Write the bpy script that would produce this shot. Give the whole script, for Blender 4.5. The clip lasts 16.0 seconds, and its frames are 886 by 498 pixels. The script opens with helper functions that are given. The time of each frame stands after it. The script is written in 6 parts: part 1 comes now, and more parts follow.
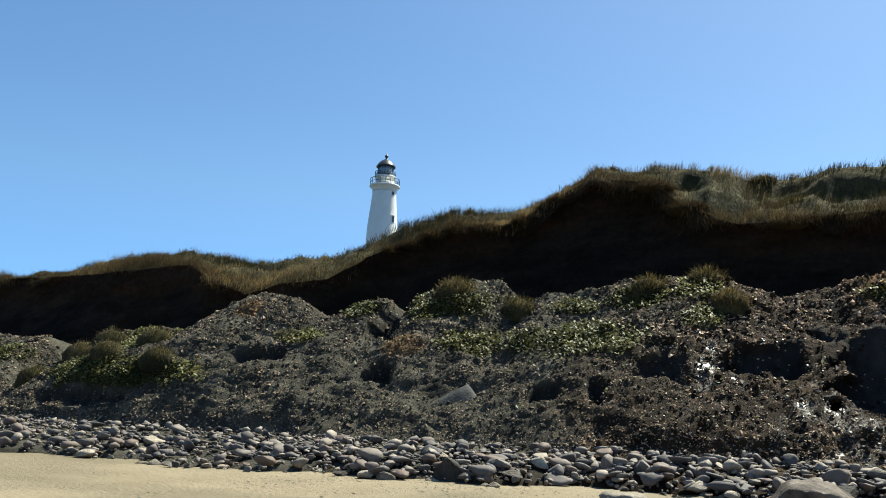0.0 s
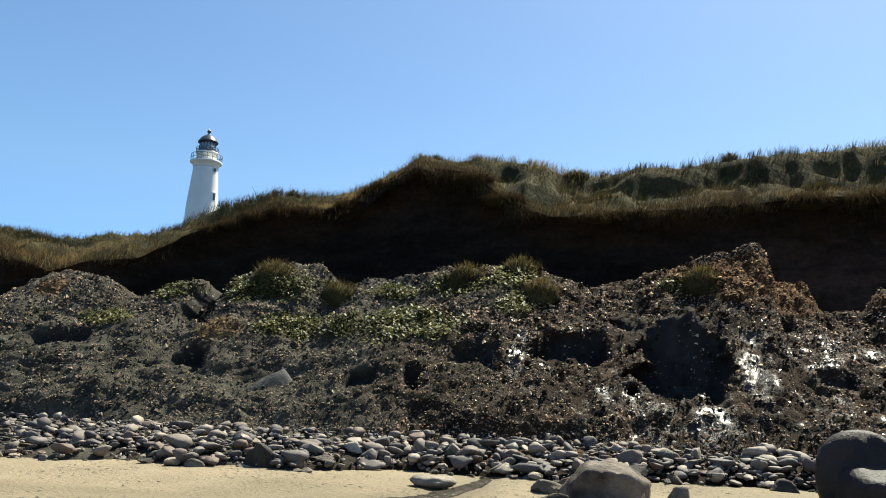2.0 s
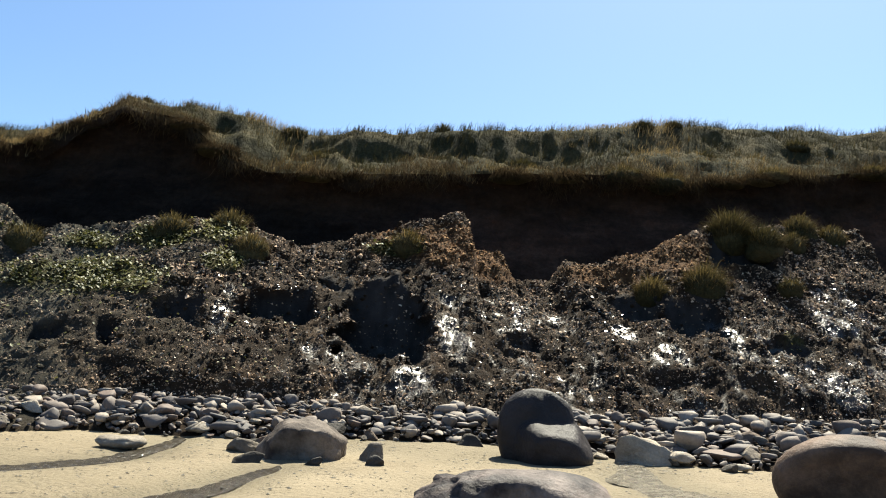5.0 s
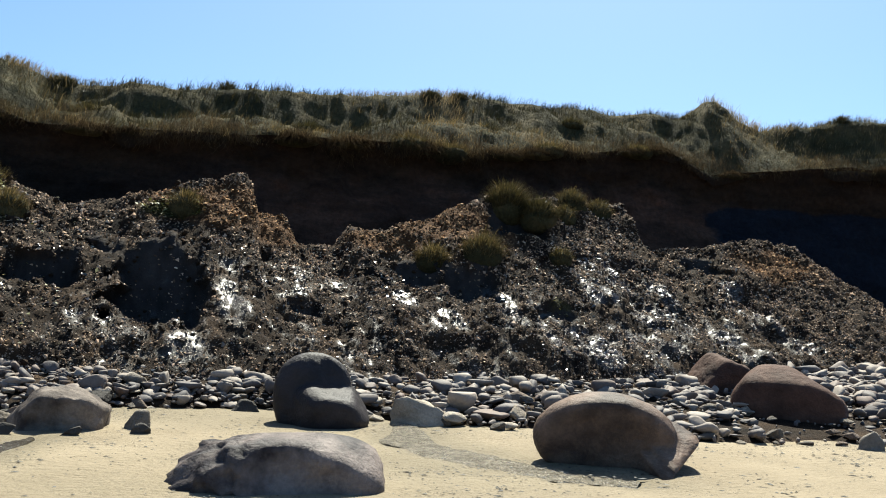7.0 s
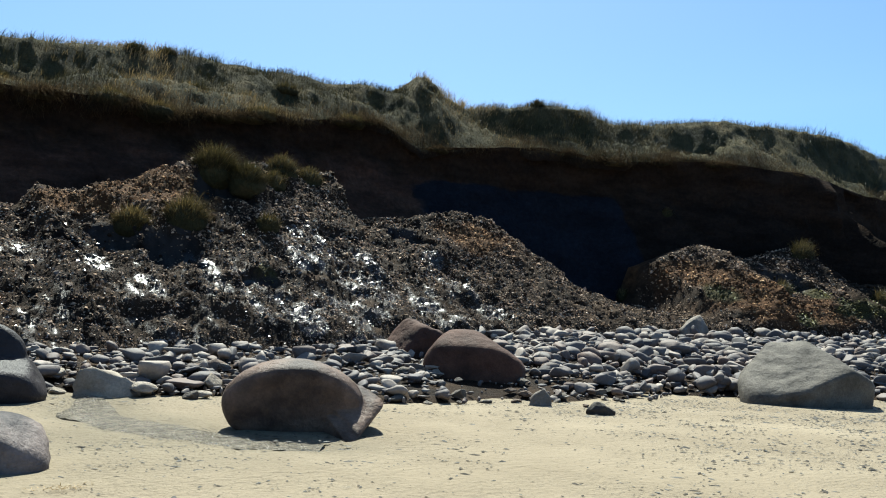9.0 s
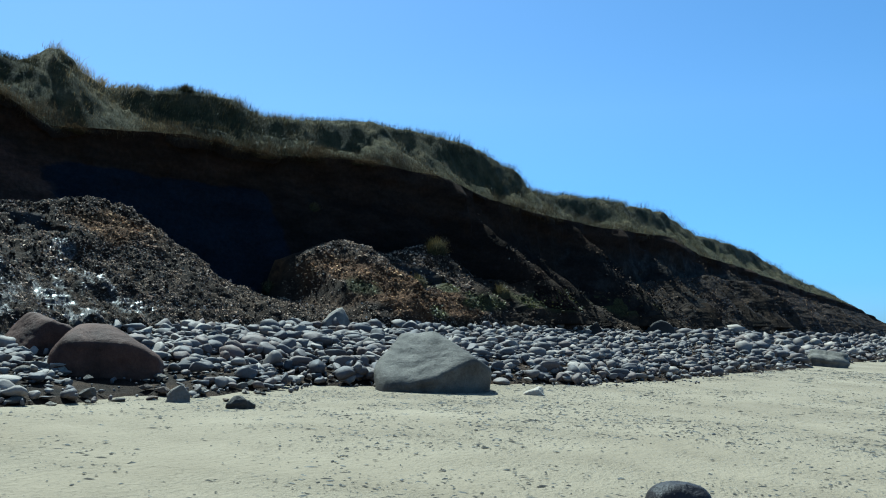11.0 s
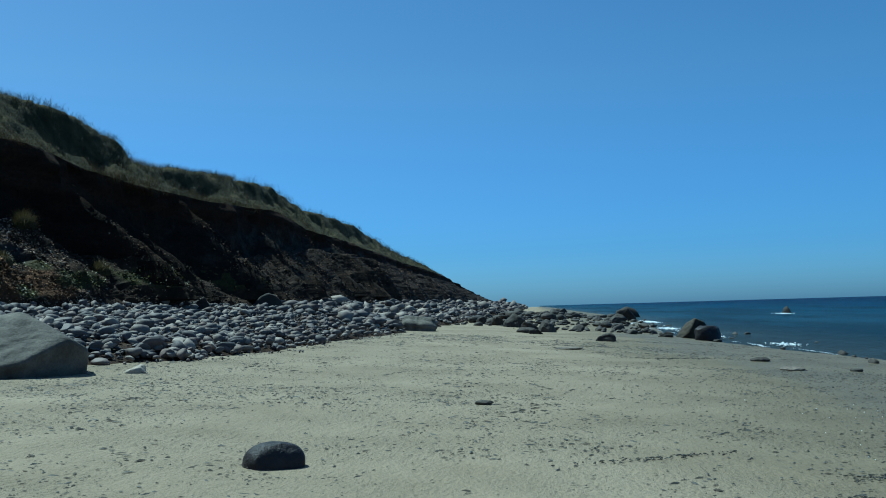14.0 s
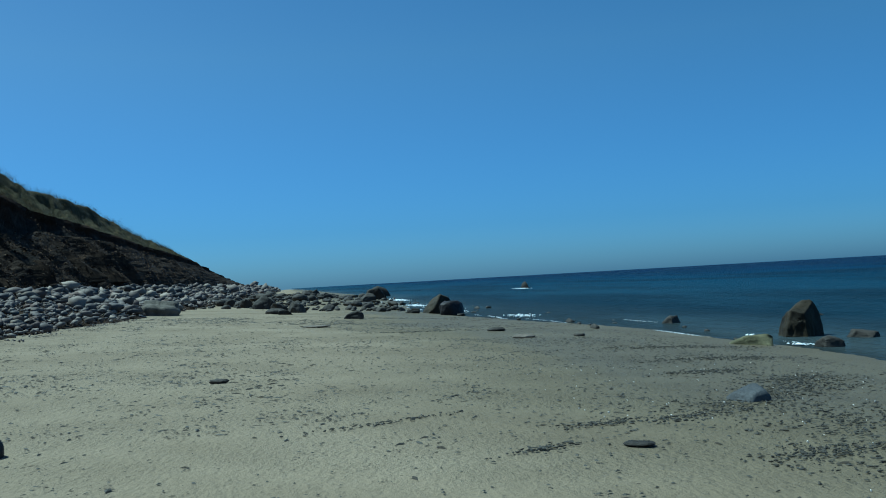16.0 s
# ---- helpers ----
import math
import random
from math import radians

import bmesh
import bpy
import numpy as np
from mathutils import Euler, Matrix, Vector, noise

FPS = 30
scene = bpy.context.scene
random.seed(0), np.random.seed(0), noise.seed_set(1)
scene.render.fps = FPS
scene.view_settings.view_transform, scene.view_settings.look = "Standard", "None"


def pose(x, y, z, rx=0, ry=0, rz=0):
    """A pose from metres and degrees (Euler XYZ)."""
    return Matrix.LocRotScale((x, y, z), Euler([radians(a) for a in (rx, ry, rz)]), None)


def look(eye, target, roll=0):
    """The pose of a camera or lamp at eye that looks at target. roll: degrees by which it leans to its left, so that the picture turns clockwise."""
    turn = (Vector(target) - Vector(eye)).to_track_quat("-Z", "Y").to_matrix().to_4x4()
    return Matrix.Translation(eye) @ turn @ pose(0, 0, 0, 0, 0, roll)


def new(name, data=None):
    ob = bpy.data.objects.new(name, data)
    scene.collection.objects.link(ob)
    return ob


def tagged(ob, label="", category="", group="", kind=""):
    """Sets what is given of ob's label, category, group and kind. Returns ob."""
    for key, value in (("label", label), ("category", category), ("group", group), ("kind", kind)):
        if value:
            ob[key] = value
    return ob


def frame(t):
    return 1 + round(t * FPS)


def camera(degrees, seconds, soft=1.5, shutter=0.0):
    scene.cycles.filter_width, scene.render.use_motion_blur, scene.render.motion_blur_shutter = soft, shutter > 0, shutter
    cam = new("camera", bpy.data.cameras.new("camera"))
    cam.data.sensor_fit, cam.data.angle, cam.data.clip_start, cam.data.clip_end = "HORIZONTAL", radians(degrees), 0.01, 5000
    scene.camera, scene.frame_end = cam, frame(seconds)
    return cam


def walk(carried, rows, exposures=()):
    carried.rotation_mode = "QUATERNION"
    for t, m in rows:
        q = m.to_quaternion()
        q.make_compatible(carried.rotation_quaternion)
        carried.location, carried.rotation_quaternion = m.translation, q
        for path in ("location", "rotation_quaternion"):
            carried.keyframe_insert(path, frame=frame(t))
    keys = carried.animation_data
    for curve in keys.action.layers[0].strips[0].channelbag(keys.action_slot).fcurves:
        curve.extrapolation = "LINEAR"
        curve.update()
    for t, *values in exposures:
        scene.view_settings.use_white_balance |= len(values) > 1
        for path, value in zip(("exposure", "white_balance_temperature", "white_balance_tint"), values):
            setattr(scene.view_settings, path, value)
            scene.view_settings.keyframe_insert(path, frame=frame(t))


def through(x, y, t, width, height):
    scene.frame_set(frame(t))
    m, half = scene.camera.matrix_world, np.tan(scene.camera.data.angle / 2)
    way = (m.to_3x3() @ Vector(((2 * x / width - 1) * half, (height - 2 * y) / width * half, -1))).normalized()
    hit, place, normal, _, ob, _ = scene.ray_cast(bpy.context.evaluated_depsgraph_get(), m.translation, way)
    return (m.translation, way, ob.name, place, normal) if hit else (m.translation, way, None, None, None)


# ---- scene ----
# Shore frame: x runs along the beach, y up the beach towards the bluff, the sea lies at negative y.
cam = camera(52.9, 16.0, soft=1.0)
PATH = [
    (0.0, 0.012, -0.003, 1.568, 101.34, -2.79, 23.94),
    (0.5, 0.035, 0.002, 1.578, 101.33, -2.74, 21.16),
    (1.0, 0.045, -0.005, 1.602, 101.17, -2.58, 18.29),
    (1.5, 0.061, 0.001, 1.608, 100.98, -2.55, 15.40),
    (2.0, 0.076, 0.009, 1.606, 100.80, -2.51, 12.51),
    (2.5, 0.086, 0.016, 1.616, 100.57, -2.52, 9.77),
    (3.0, 0.087, 0.043, 1.623, 100.36, -2.57, 6.86),
    (5.5, 0.185, 0.161, 1.618, 98.61, -2.62, -9.35),
    (6.0, 0.239, 0.189, 1.600, 98.25, -2.42, -12.70),
    (6.5, 0.288, 0.201, 1.591, 97.89, -2.21, -15.86),
    (7.0, 0.312, 0.174, 1.592, 97.42, -2.10, -19.42),
    (7.5, 0.345, 0.149, 1.587, 96.99, -1.95, -23.23),
    (8.0, 0.389, 0.113, 1.596, 96.53, -1.73, -27.55),
    (8.5, 0.499, 0.017, 1.603, 96.06, -1.56, -32.06),
    (9.0, 0.579, -0.068, 1.627, 95.76, -1.43, -37.20),
    (9.5, 0.593, -0.078, 1.656, 95.65, -1.39, -43.38),
    (10.0, 0.607, -0.110, 1.641, 95.71, -1.10, -49.36),
    (12.5, 0.588, -0.222, 1.663, 95.16, -0.10, -72.29),
    (13.0, 0.476, -0.273, 1.649, 94.86, 0.32, -76.46),
    (13.5, 0.364, -0.339, 1.635, 94.35, 0.93, -80.47),
    (14.0, 0.289, -0.393, 1.613, 93.79, 1.62, -84.10),
    (14.5, 0.270, -0.448, 1.578, 93.13, 2.42, -87.83),
    (15.0, 0.334, -0.519, 1.537, 92.57, 3.16, -91.25),
    (15.5, 0.372, -0.587, 1.501, 92.11, 3.62, -94.82),
    (16.0, 0.427, -0.662, 1.455, 91.97, 3.22, -99.84),
]
EXPOSURES = [(0.0, 1.24, 6550, -2), (3.0, 1.42, 7000, 2), (5.5, 1.46, 6850, 3), (7.0, 1.43, 6550, 2), (9.0, 1.27, 6100, -1), (10.0, 1.12, 5500, -6), (12.5, 0.61, 4880, -15), (16.0, 0.12, 4760, -19)]
walk(cam, [(t, pose(x, y, z, rx, ry, rz)) for t, x, y, z, rx, ry, rz in PATH], EXPOSURES)

# ---- sky and sun ----
SUN_AZ, SUN_EL = 30.0, 60.0
world = bpy.data.worlds.new("sky")
scene.world = world
world.use_nodes = True
wn = world.node_tree
sky = wn.nodes.new("ShaderNodeTexSky")
sky.sky_type = "NISHITA"
sky.sun_disc = False
sky.sun_elevation = radians(SUN_EL)
sky.sun_rotation = radians(SUN_AZ)
sky.altitude = 0.0
sky.air_density = 0.8
sky.dust_density = 1.0
sky.ozone_density = 3.0
back = wn.nodes["Background"]
back.inputs["Strength"].default_value = 0.08
deep = wn.nodes.new("ShaderNodeHueSaturation")
deep.inputs["Saturation"].default_value = 1.15
wn.links.new(sky.outputs["Color"], deep.inputs["Color"])
# sea haze: the lowest few degrees of the sky are dull blue
high = wn.nodes.new("ShaderNodeTexCoord")
up = wn.nodes.new("ShaderNodeSeparateXYZ")
wn.links.new(high.outputs["Generated"], up.inputs[0])
haze = wn.nodes.new("ShaderNodeValToRGB")
haze.color_ramp.elements[0].position, haze.color_ramp.elements[0].color = 0.0, (0.56, 0.82, 1.22, 1)
haze.color_ramp.elements[1].position, haze.color_ramp.elements[1].color = 0.25, (1, 1, 1, 1)
low = haze.color_ramp.elements.new(0.06)
low.color = (0.55, 0.76, 1.08, 1)
wn.links.new(up.outputs["Z"], haze.inputs["Fac"])
tone = wn.nodes.new("ShaderNodeMix")
tone.data_type, tone.blend_type = "RGBA", "MULTIPLY"
tone.inputs[0].default_value = 1.0
wn.links.new(deep.outputs["Color"], tone.inputs[6])
wn.links.new(haze.outputs["Color"], tone.inputs[7])
wn.links.new(tone.outputs[2], back.inputs["Color"])

sun_way = Vector((math.cos(radians(SUN_EL)) * math.sin(radians(SUN_AZ)), math.cos(radians(SUN_EL)) * math.cos(radians(SUN_AZ)), math.sin(radians(SUN_EL))))
sun = new("sun", bpy.data.lights.new("sun", "SUN"))
sun.data.energy = 5.0
sun.data.angle = radians(0.53)
sun.data.color = (1.0, 0.95, 0.86)
sun.matrix_world = look(sun_way * 200, (0, 0, 0))


# ---- small tools ----
def lattice(ix, iy, iz, seed):
    h = (ix * 374761393 + iy * 668265263 + iz * 1274126177 + seed * 974711) & 0xFFFFFFFF
    h = ((h ^ (h >> 13)) * 1103515245) & 0xFFFFFFFF
    h = ((h ^ (h >> 15)) * 2246822519) & 0xFFFFFFFF
    return ((h ^ (h >> 16)) & 0xFFFFFF) / float(0xFFFFFF)


def vnoise(p, seed=0):
    """Smooth value noise of points (n, 3), from -1 to 1."""
    p = np.asarray(p, dtype=np.float64)
    i = np.floor(p).astype(np.int64)
    f = p - i
    u = f * f * (3 - 2 * f)
    out = 0.0
    for dx in (0, 1):
        for dy in (0, 1):
            for dz in (0, 1):
                w = (u[:, 0] if dx else 1 - u[:, 0]) * (u[:, 1] if dy else 1 - u[:, 1]) * (u[:, 2] if dz else 1 - u[:, 2])
                out = out + w * lattice(i[:, 0] + dx, i[:, 1] + dy, i[:, 2] + dz, seed)
    return out * 2 - 1


def fbm(p, octaves=4, seed=0, gain=0.5):
    p = np.asarray(p, dtype=np.float64)
    total, amp, norm = 0.0, 1.0, 0.0
    for k in range(octaves):
        total = total + amp * vnoise(p * 2.03 ** k + 17.3 * k, seed + k)
        norm += amp
        amp *= gain
    return total / norm


def ridged(p, octaves=3, seed=0):
    p = np.asarray(p, dtype=np.float64)
    total, amp, norm = 0.0, 1.0, 0.0
    for k in range(octaves):
        total = total + amp * (1 - 2 * np.abs(vnoise(p * 2.1 ** k + 9.1 * k, seed + k)))
        norm += amp
        amp *= 0.5
    return total / norm


def mesh_of(name, verts, faces, mat, smooth=True, attrs=()):
    """A mesh from arrays; faces all with the same number of corners."""
    verts, faces = np.asarray(verts, dtype=np.float32), np.asarray(faces, dtype=np.int32)
    me = bpy.data.meshes.new(name)
    me.vertices.add(len(verts))
    me.vertices.foreach_set("co", verts.ravel())
    me.loops.add(faces.size)
    me.loops.foreach_set("vertex_index", faces.ravel())
    me.polygons.add(len(faces))
    me.polygons.foreach_set("loop_start", np.arange(0, faces.size, faces.shape[1], dtype=np.int32))
    me.update(calc_edges=True)
    me.polygons.foreach_set("use_smooth", np.full(len(faces), smooth))
    for attr, values in attrs:
        values = np.asarray(values, dtype=np.float32)
        if values.ndim == 2:
            layer = me.attributes.new(attr, "FLOAT_COLOR", "POINT")
            layer.data.foreach_set("color", np.concatenate([values, np.ones((len(values), 1), np.float32)], axis=1).ravel())
        else:
            layer = me.attributes.new(attr, "FLOAT", "POINT")
            layer.data.foreach_set("value", values)
    me.materials.append(mat)
    me.update()
    return me


def grid_faces(nu, nv):
    a = (np.arange(nu - 1)[:, None] * nv + np.arange(nv - 1)[None, :]).ravel()
    return np.stack([a, a + nv, a + nv + 1, a + 1], axis=1)


def part(name, bm, mat, parent, label=""):
    me = bpy.data.meshes.new(name)
    bm.normal_update()
    bm.to_mesh(me)
    bm.free()
    me.materials.append(mat)
    ob = new(name, me)
    ob.parent = parent
    if label:
        ob["label"] = label
    return ob


def icosphere(level):
    bm = bmesh.new()
    bmesh.ops.create_icosphere(bm, subdivisions=level, radius=1.0)
    v = np.array([tuple(q.co) for q in bm.verts])
    f = np.array([[q.index for q in face.verts] for face in bm.faces])
    bm.free()
    return v, f


ICO = {k: icosphere(k) for k in (1, 2, 3, 4, 5)}


# ---- materials ----
def material(name):
    m = bpy.data.materials.new(name)
    m.use_nodes = True
    nt = m.node_tree
    return m, nt, nt.nodes["Principled BSDF"]


def position(nt, own=False):
    if own:
        return nt.nodes.new("ShaderNodeTexCoord").outputs["Object"]
    return nt.nodes.new("ShaderNodeNewGeometry").outputs["Position"]


def stretch(nt, coord, scale):
    n = nt.nodes.new("ShaderNodeMapping")
    n.inputs["Scale"].default_value = scale
    nt.links.new(coord, n.inputs["Vector"])
    return n.outputs["Vector"]


def grain(nt, coord, scale, detail=4.0, rough=0.55):
    n = nt.nodes.new("ShaderNodeTexNoise")
    n.inputs["Scale"].default_value = scale
    n.inputs["Detail"].default_value = detail
    n.inputs["Roughness"].default_value = rough
    nt.links.new(coord, n.inputs["Vector"])
    return n.outputs["Fac"]


def cells(nt, coord, scale, feature="F1"):
    n = nt.nodes.new("ShaderNodeTexVoronoi")
    n.feature = feature
    n.inputs["Scale"].default_value = scale
    nt.links.new(coord, n.inputs["Vector"])
    return n.outputs["Distance"]


def ramp(nt, fac, *stops):
    n = nt.nodes.new("ShaderNodeValToRGB")
    el = n.color_ramp.elements
    while len(el) < len(stops):
        el.new(0.5)
    for e, (at, col) in zip(el, stops):
        e.position = at
        e.color = (*col, 1) if isinstance(col, tuple) else (col, col, col, 1)
    nt.links.new(fac, n.inputs["Fac"])
    return n.outputs["Color"]


def blend(nt, fac, a, b, mode="MIX"):
    n = nt.nodes.new("ShaderNodeMix")
    n.data_type, n.blend_type = "RGBA", mode
    for socket, value in ((n.inputs[0], fac), (n.inputs[6], a), (n.inputs[7], b)):
        if isinstance(value, bpy.types.NodeSocket):
            nt.links.new(value, socket)
        else:
            socket.default_value = (*value, 1) if isinstance(value, tuple) else value
    return n.outputs[2]


def calc(nt, op, a, b=0.0):
    n = nt.nodes.new("ShaderNodeMath")
    n.operation = op
    for socket, value in ((n.inputs[0], a), (n.inputs[1], b)):
        if isinstance(value, bpy.types.NodeSocket):
            nt.links.new(value, socket)
        else:
            socket.default_value = value
    return n.outputs[0]


def relief(nt, bsdf, *layers):
    """Bump layers (height, strength, distance), one over the other."""
    last = None
    for height, strength, distance in layers:
        n = nt.nodes.new("ShaderNodeBump")
        n.inputs["Strength"].default_value = strength
        n.inputs["Distance"].default_value = distance
        nt.links.new(height, n.inputs["Height"])
        if last:
            nt.links.new(last, n.inputs["Normal"])
        last = n.outputs["Normal"]
    nt.links.new(last, bsdf.inputs["Normal"])


def channel(nt, name):
    n = nt.nodes.new("ShaderNodeAttribute")
    n.attribute_name = name
    return n


def split(nt, colour):
    n = nt.nodes.new("ShaderNodeSeparateColor")
    nt.links.new(colour, n.inputs["Color"])
    return n.outputs


def sand_material():
    m, nt, b = material("sand")
    p = position(nt)
    flat = stretch(nt, p, (1.0, 1.0, 0.3))
    tone = ramp(nt, grain(nt, flat, 0.35, 5), (0.3, (0.172, 0.135, 0.084)), (0.7, (0.245, 0.198, 0.130)))
    speck = ramp(nt, grain(nt, flat, 26.0, 3, 0.7), (0.30, 0.55), (0.46, 1.0))
    col = blend(nt, 0.8, tone, speck, "MULTIPLY")
    wet = channel(nt, "wet").outputs["Fac"]
    col = blend(nt, wet, col, blend(nt, 1.0, col, (0.50, 0.50, 0.42), "MULTIPLY"))
    nt.links.new(col, b.inputs["Base Color"])
    nt.links.new(ramp(nt, wet, (0.0, 0.92), (0.8, 0.8), (1.0, 0.55)), b.inputs["Roughness"])
    b.inputs["Specular IOR Level"].default_value = 0.35
    ripple = grain(nt, stretch(nt, p, (2.2, 6.0, 1.0)), 2.2, 4)
    pits = ramp(nt, cells(nt, p, 5.0), (0.0, 0.0), (0.22, 1.0))
    scuff = ramp(nt, grain(nt, stretch(nt, p, (1.6, 3.2, 1.0)), 3.6, 3, 0.6), (0.30, 0.0), (0.70, 1.0))
    lumps = grain(nt, stretch(nt, p, (1.0, 1.5, 1.0)), 6.0, 4, 0.62)
    trod = blend(nt, ramp(nt, grain(nt, p, 0.33, 3), (0.40, 0.15), (0.56, 1.0)), (0.5, 0.5, 0.5), ramp(nt, grain(nt, stretch(nt, p, (1.0, 1.25, 1.0)), 13.0, 4, 0.7), (0.3, 0.0), (0.7, 1.0)))
    relief(nt, b, (ripple, 0.15, 0.05), (lumps, 0.4, 0.085), (trod, 0.65, 0.035), (blend(nt, ramp(nt, grain(nt, p, 0.5, 4), (0.42, 0.0), (0.6, 1.0)), (0.6, 0.6, 0.6), scuff), 0.3, 0.04), (pits, 0.4, 0.03), (grain(nt, p, 60.0, 3), 0.4, 0.012))
    return m


def talus_material(name="clay_slump", chips=False):
    """Slumped clay and soil; zone holds green cover, wetness and rusty soil."""
    m, nt, b = material(name)
    p = position(nt)
    g, w, o = split(nt, channel(nt, "zone").outputs["Color"])[:3]
    dry = ramp(nt, grain(nt, p, 1.3, 6, 0.62), (0.30, (0.016, 0.013, 0.010)), (0.5, (0.058, 0.045, 0.032)), (0.75, (0.17, 0.135, 0.095)))
    fine = ramp(nt, grain(nt, p, 14.0, 4, 0.7), (0.3, 0.5), (0.7, 1.15))
    dry = blend(nt, 0.85, dry, fine, "MULTIPLY")
    rust = ramp(nt, grain(nt, p, 5.0, 5, 0.65), (0.3, (0.055, 0.032, 0.016)), (0.52, (0.17, 0.105, 0.055)), (0.8, (0.34, 0.23, 0.13)))
    moss = ramp(nt, grain(nt, p, 9.0, 5, 0.65), (0.3, (0.016, 0.015, 0.006)), (0.7, (0.075, 0.064, 0.024)))
    clay = ramp(nt, grain(nt, p, 3.0, 5), (0.3, (0.022, 0.016, 0.011)), (0.7, (0.062, 0.046, 0.032)))
    dark = ramp(nt, grain(nt, p, 1.6, 6, 0.65), (0.3, (0.020, 0.017, 0.014)), (0.55, (0.060, 0.050, 0.038)), (0.75, (0.15, 0.125, 0.092)))
    along = nt.nodes.new("ShaderNodeSeparateXYZ")
    nt.links.new(p, along.inputs[0])
    left = ramp(nt, calc(nt, "ADD", calc(nt, "MULTIPLY", along.outputs["X"], -0.05), calc(nt, "MULTIPLY", grain(nt, p, 0.6, 3), 0.3)), (0.27, 0.0), (0.48, 1.0))
    grey = ramp(nt, grain(nt, p, 1.3, 6, 0.62), (0.30, (0.030, 0.029, 0.024)), (0.5, (0.080, 0.076, 0.060)), (0.75, (0.17, 0.16, 0.13)))
    dry = blend(nt, left, dry, grey)
    dry = blend(nt, channel(nt, "earth").outputs["Fac"], dry, dark)
    if chips:
        each = nt.nodes.new("ShaderNodeNewGeometry").outputs["Random Per Island"]
        flake = ramp(nt, each, (0.0, (0.026, 0.018, 0.012)), (0.30, (0.062, 0.043, 0.028)), (0.45, (0.17, 0.108, 0.066)), (0.82, (0.34, 0.230, 0.15)), (1.0, (0.50, 0.38, 0.275)))
        patch = ramp(nt, grain(nt, p, 1.1, 5, 0.65), (0.34, 0.42), (0.6, 1.4))
        flake = blend(nt, 1.0, flake, patch, "MULTIPLY")
        flake = blend(nt, left, flake, blend(nt, 0.42, blend(nt, 1.0, flake, (0.80, 0.82, 0.80), "MULTIPLY"), (0.080, 0.071, 0.058)))
        # far flakes are darkened; the steep slope's shade goes into their colour
        dry = blend(nt, channel(nt, "earth").outputs["Fac"], flake, blend(nt, 1.0, flake, (0.45, 0.42, 0.38), "MULTIPLY"))
        rust = blend(nt, 1.0, flake, (0.94, 0.75, 0.50), "MULTIPLY")
    col = blend(nt, o, dry, rust)
    # ground under the flakes is darkened, standing for shade in the gaps
    if not chips:
        col = blend(nt, 1.0, col, blend(nt, left, (0.52, 0.40, 0.31), (0.75, 0.72, 0.69)), "MULTIPLY")
    col = blend(nt, calc(nt, "MULTIPLY", w, 0.6 if chips else 0.85), col, clay)
    col = blend(nt, g, col, moss)
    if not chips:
        # bare clay of the recessed faces, toned dark to deepen their shade
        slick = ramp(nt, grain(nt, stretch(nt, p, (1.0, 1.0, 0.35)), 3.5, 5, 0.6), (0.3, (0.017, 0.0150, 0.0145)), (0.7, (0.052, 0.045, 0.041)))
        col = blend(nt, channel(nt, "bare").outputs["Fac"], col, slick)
    nt.links.new(col, b.inputs["Base Color"])
    damp = calc(nt, "MULTIPLY", w, ramp(nt, grain(nt, p, 2.4, 4), (0.30, 0.35), (0.5, 1.0)))
    nt.links.new(ramp(nt, damp, (0.0, 0.88), (0.3, 0.5), (0.6, 0.26)), b.inputs["Roughness"])
    b.inputs["Specular IOR Level"].default_value = 0.12
    nt.links.new(ramp(nt, damp, (0.30, 0.0), (0.6, 1.0 if chips else 0.5)), b.inputs["Coat Weight"])
    b.inputs["Coat Roughness"].default_value = 0.28
    if chips:
        relief(nt, b, (grain(nt, p, 40.0, 4, 0.7), 0.4, 0.008))
    else:
        relief(nt, b, (grain(nt, p, 6.0, 6, 0.68), 0.7, 0.08), (grain(nt, p, 26.0, 4, 0.7), 0.8, 0.04), (grain(nt, p, 70.0, 3, 0.7), 1.0, 0.022))
    return m


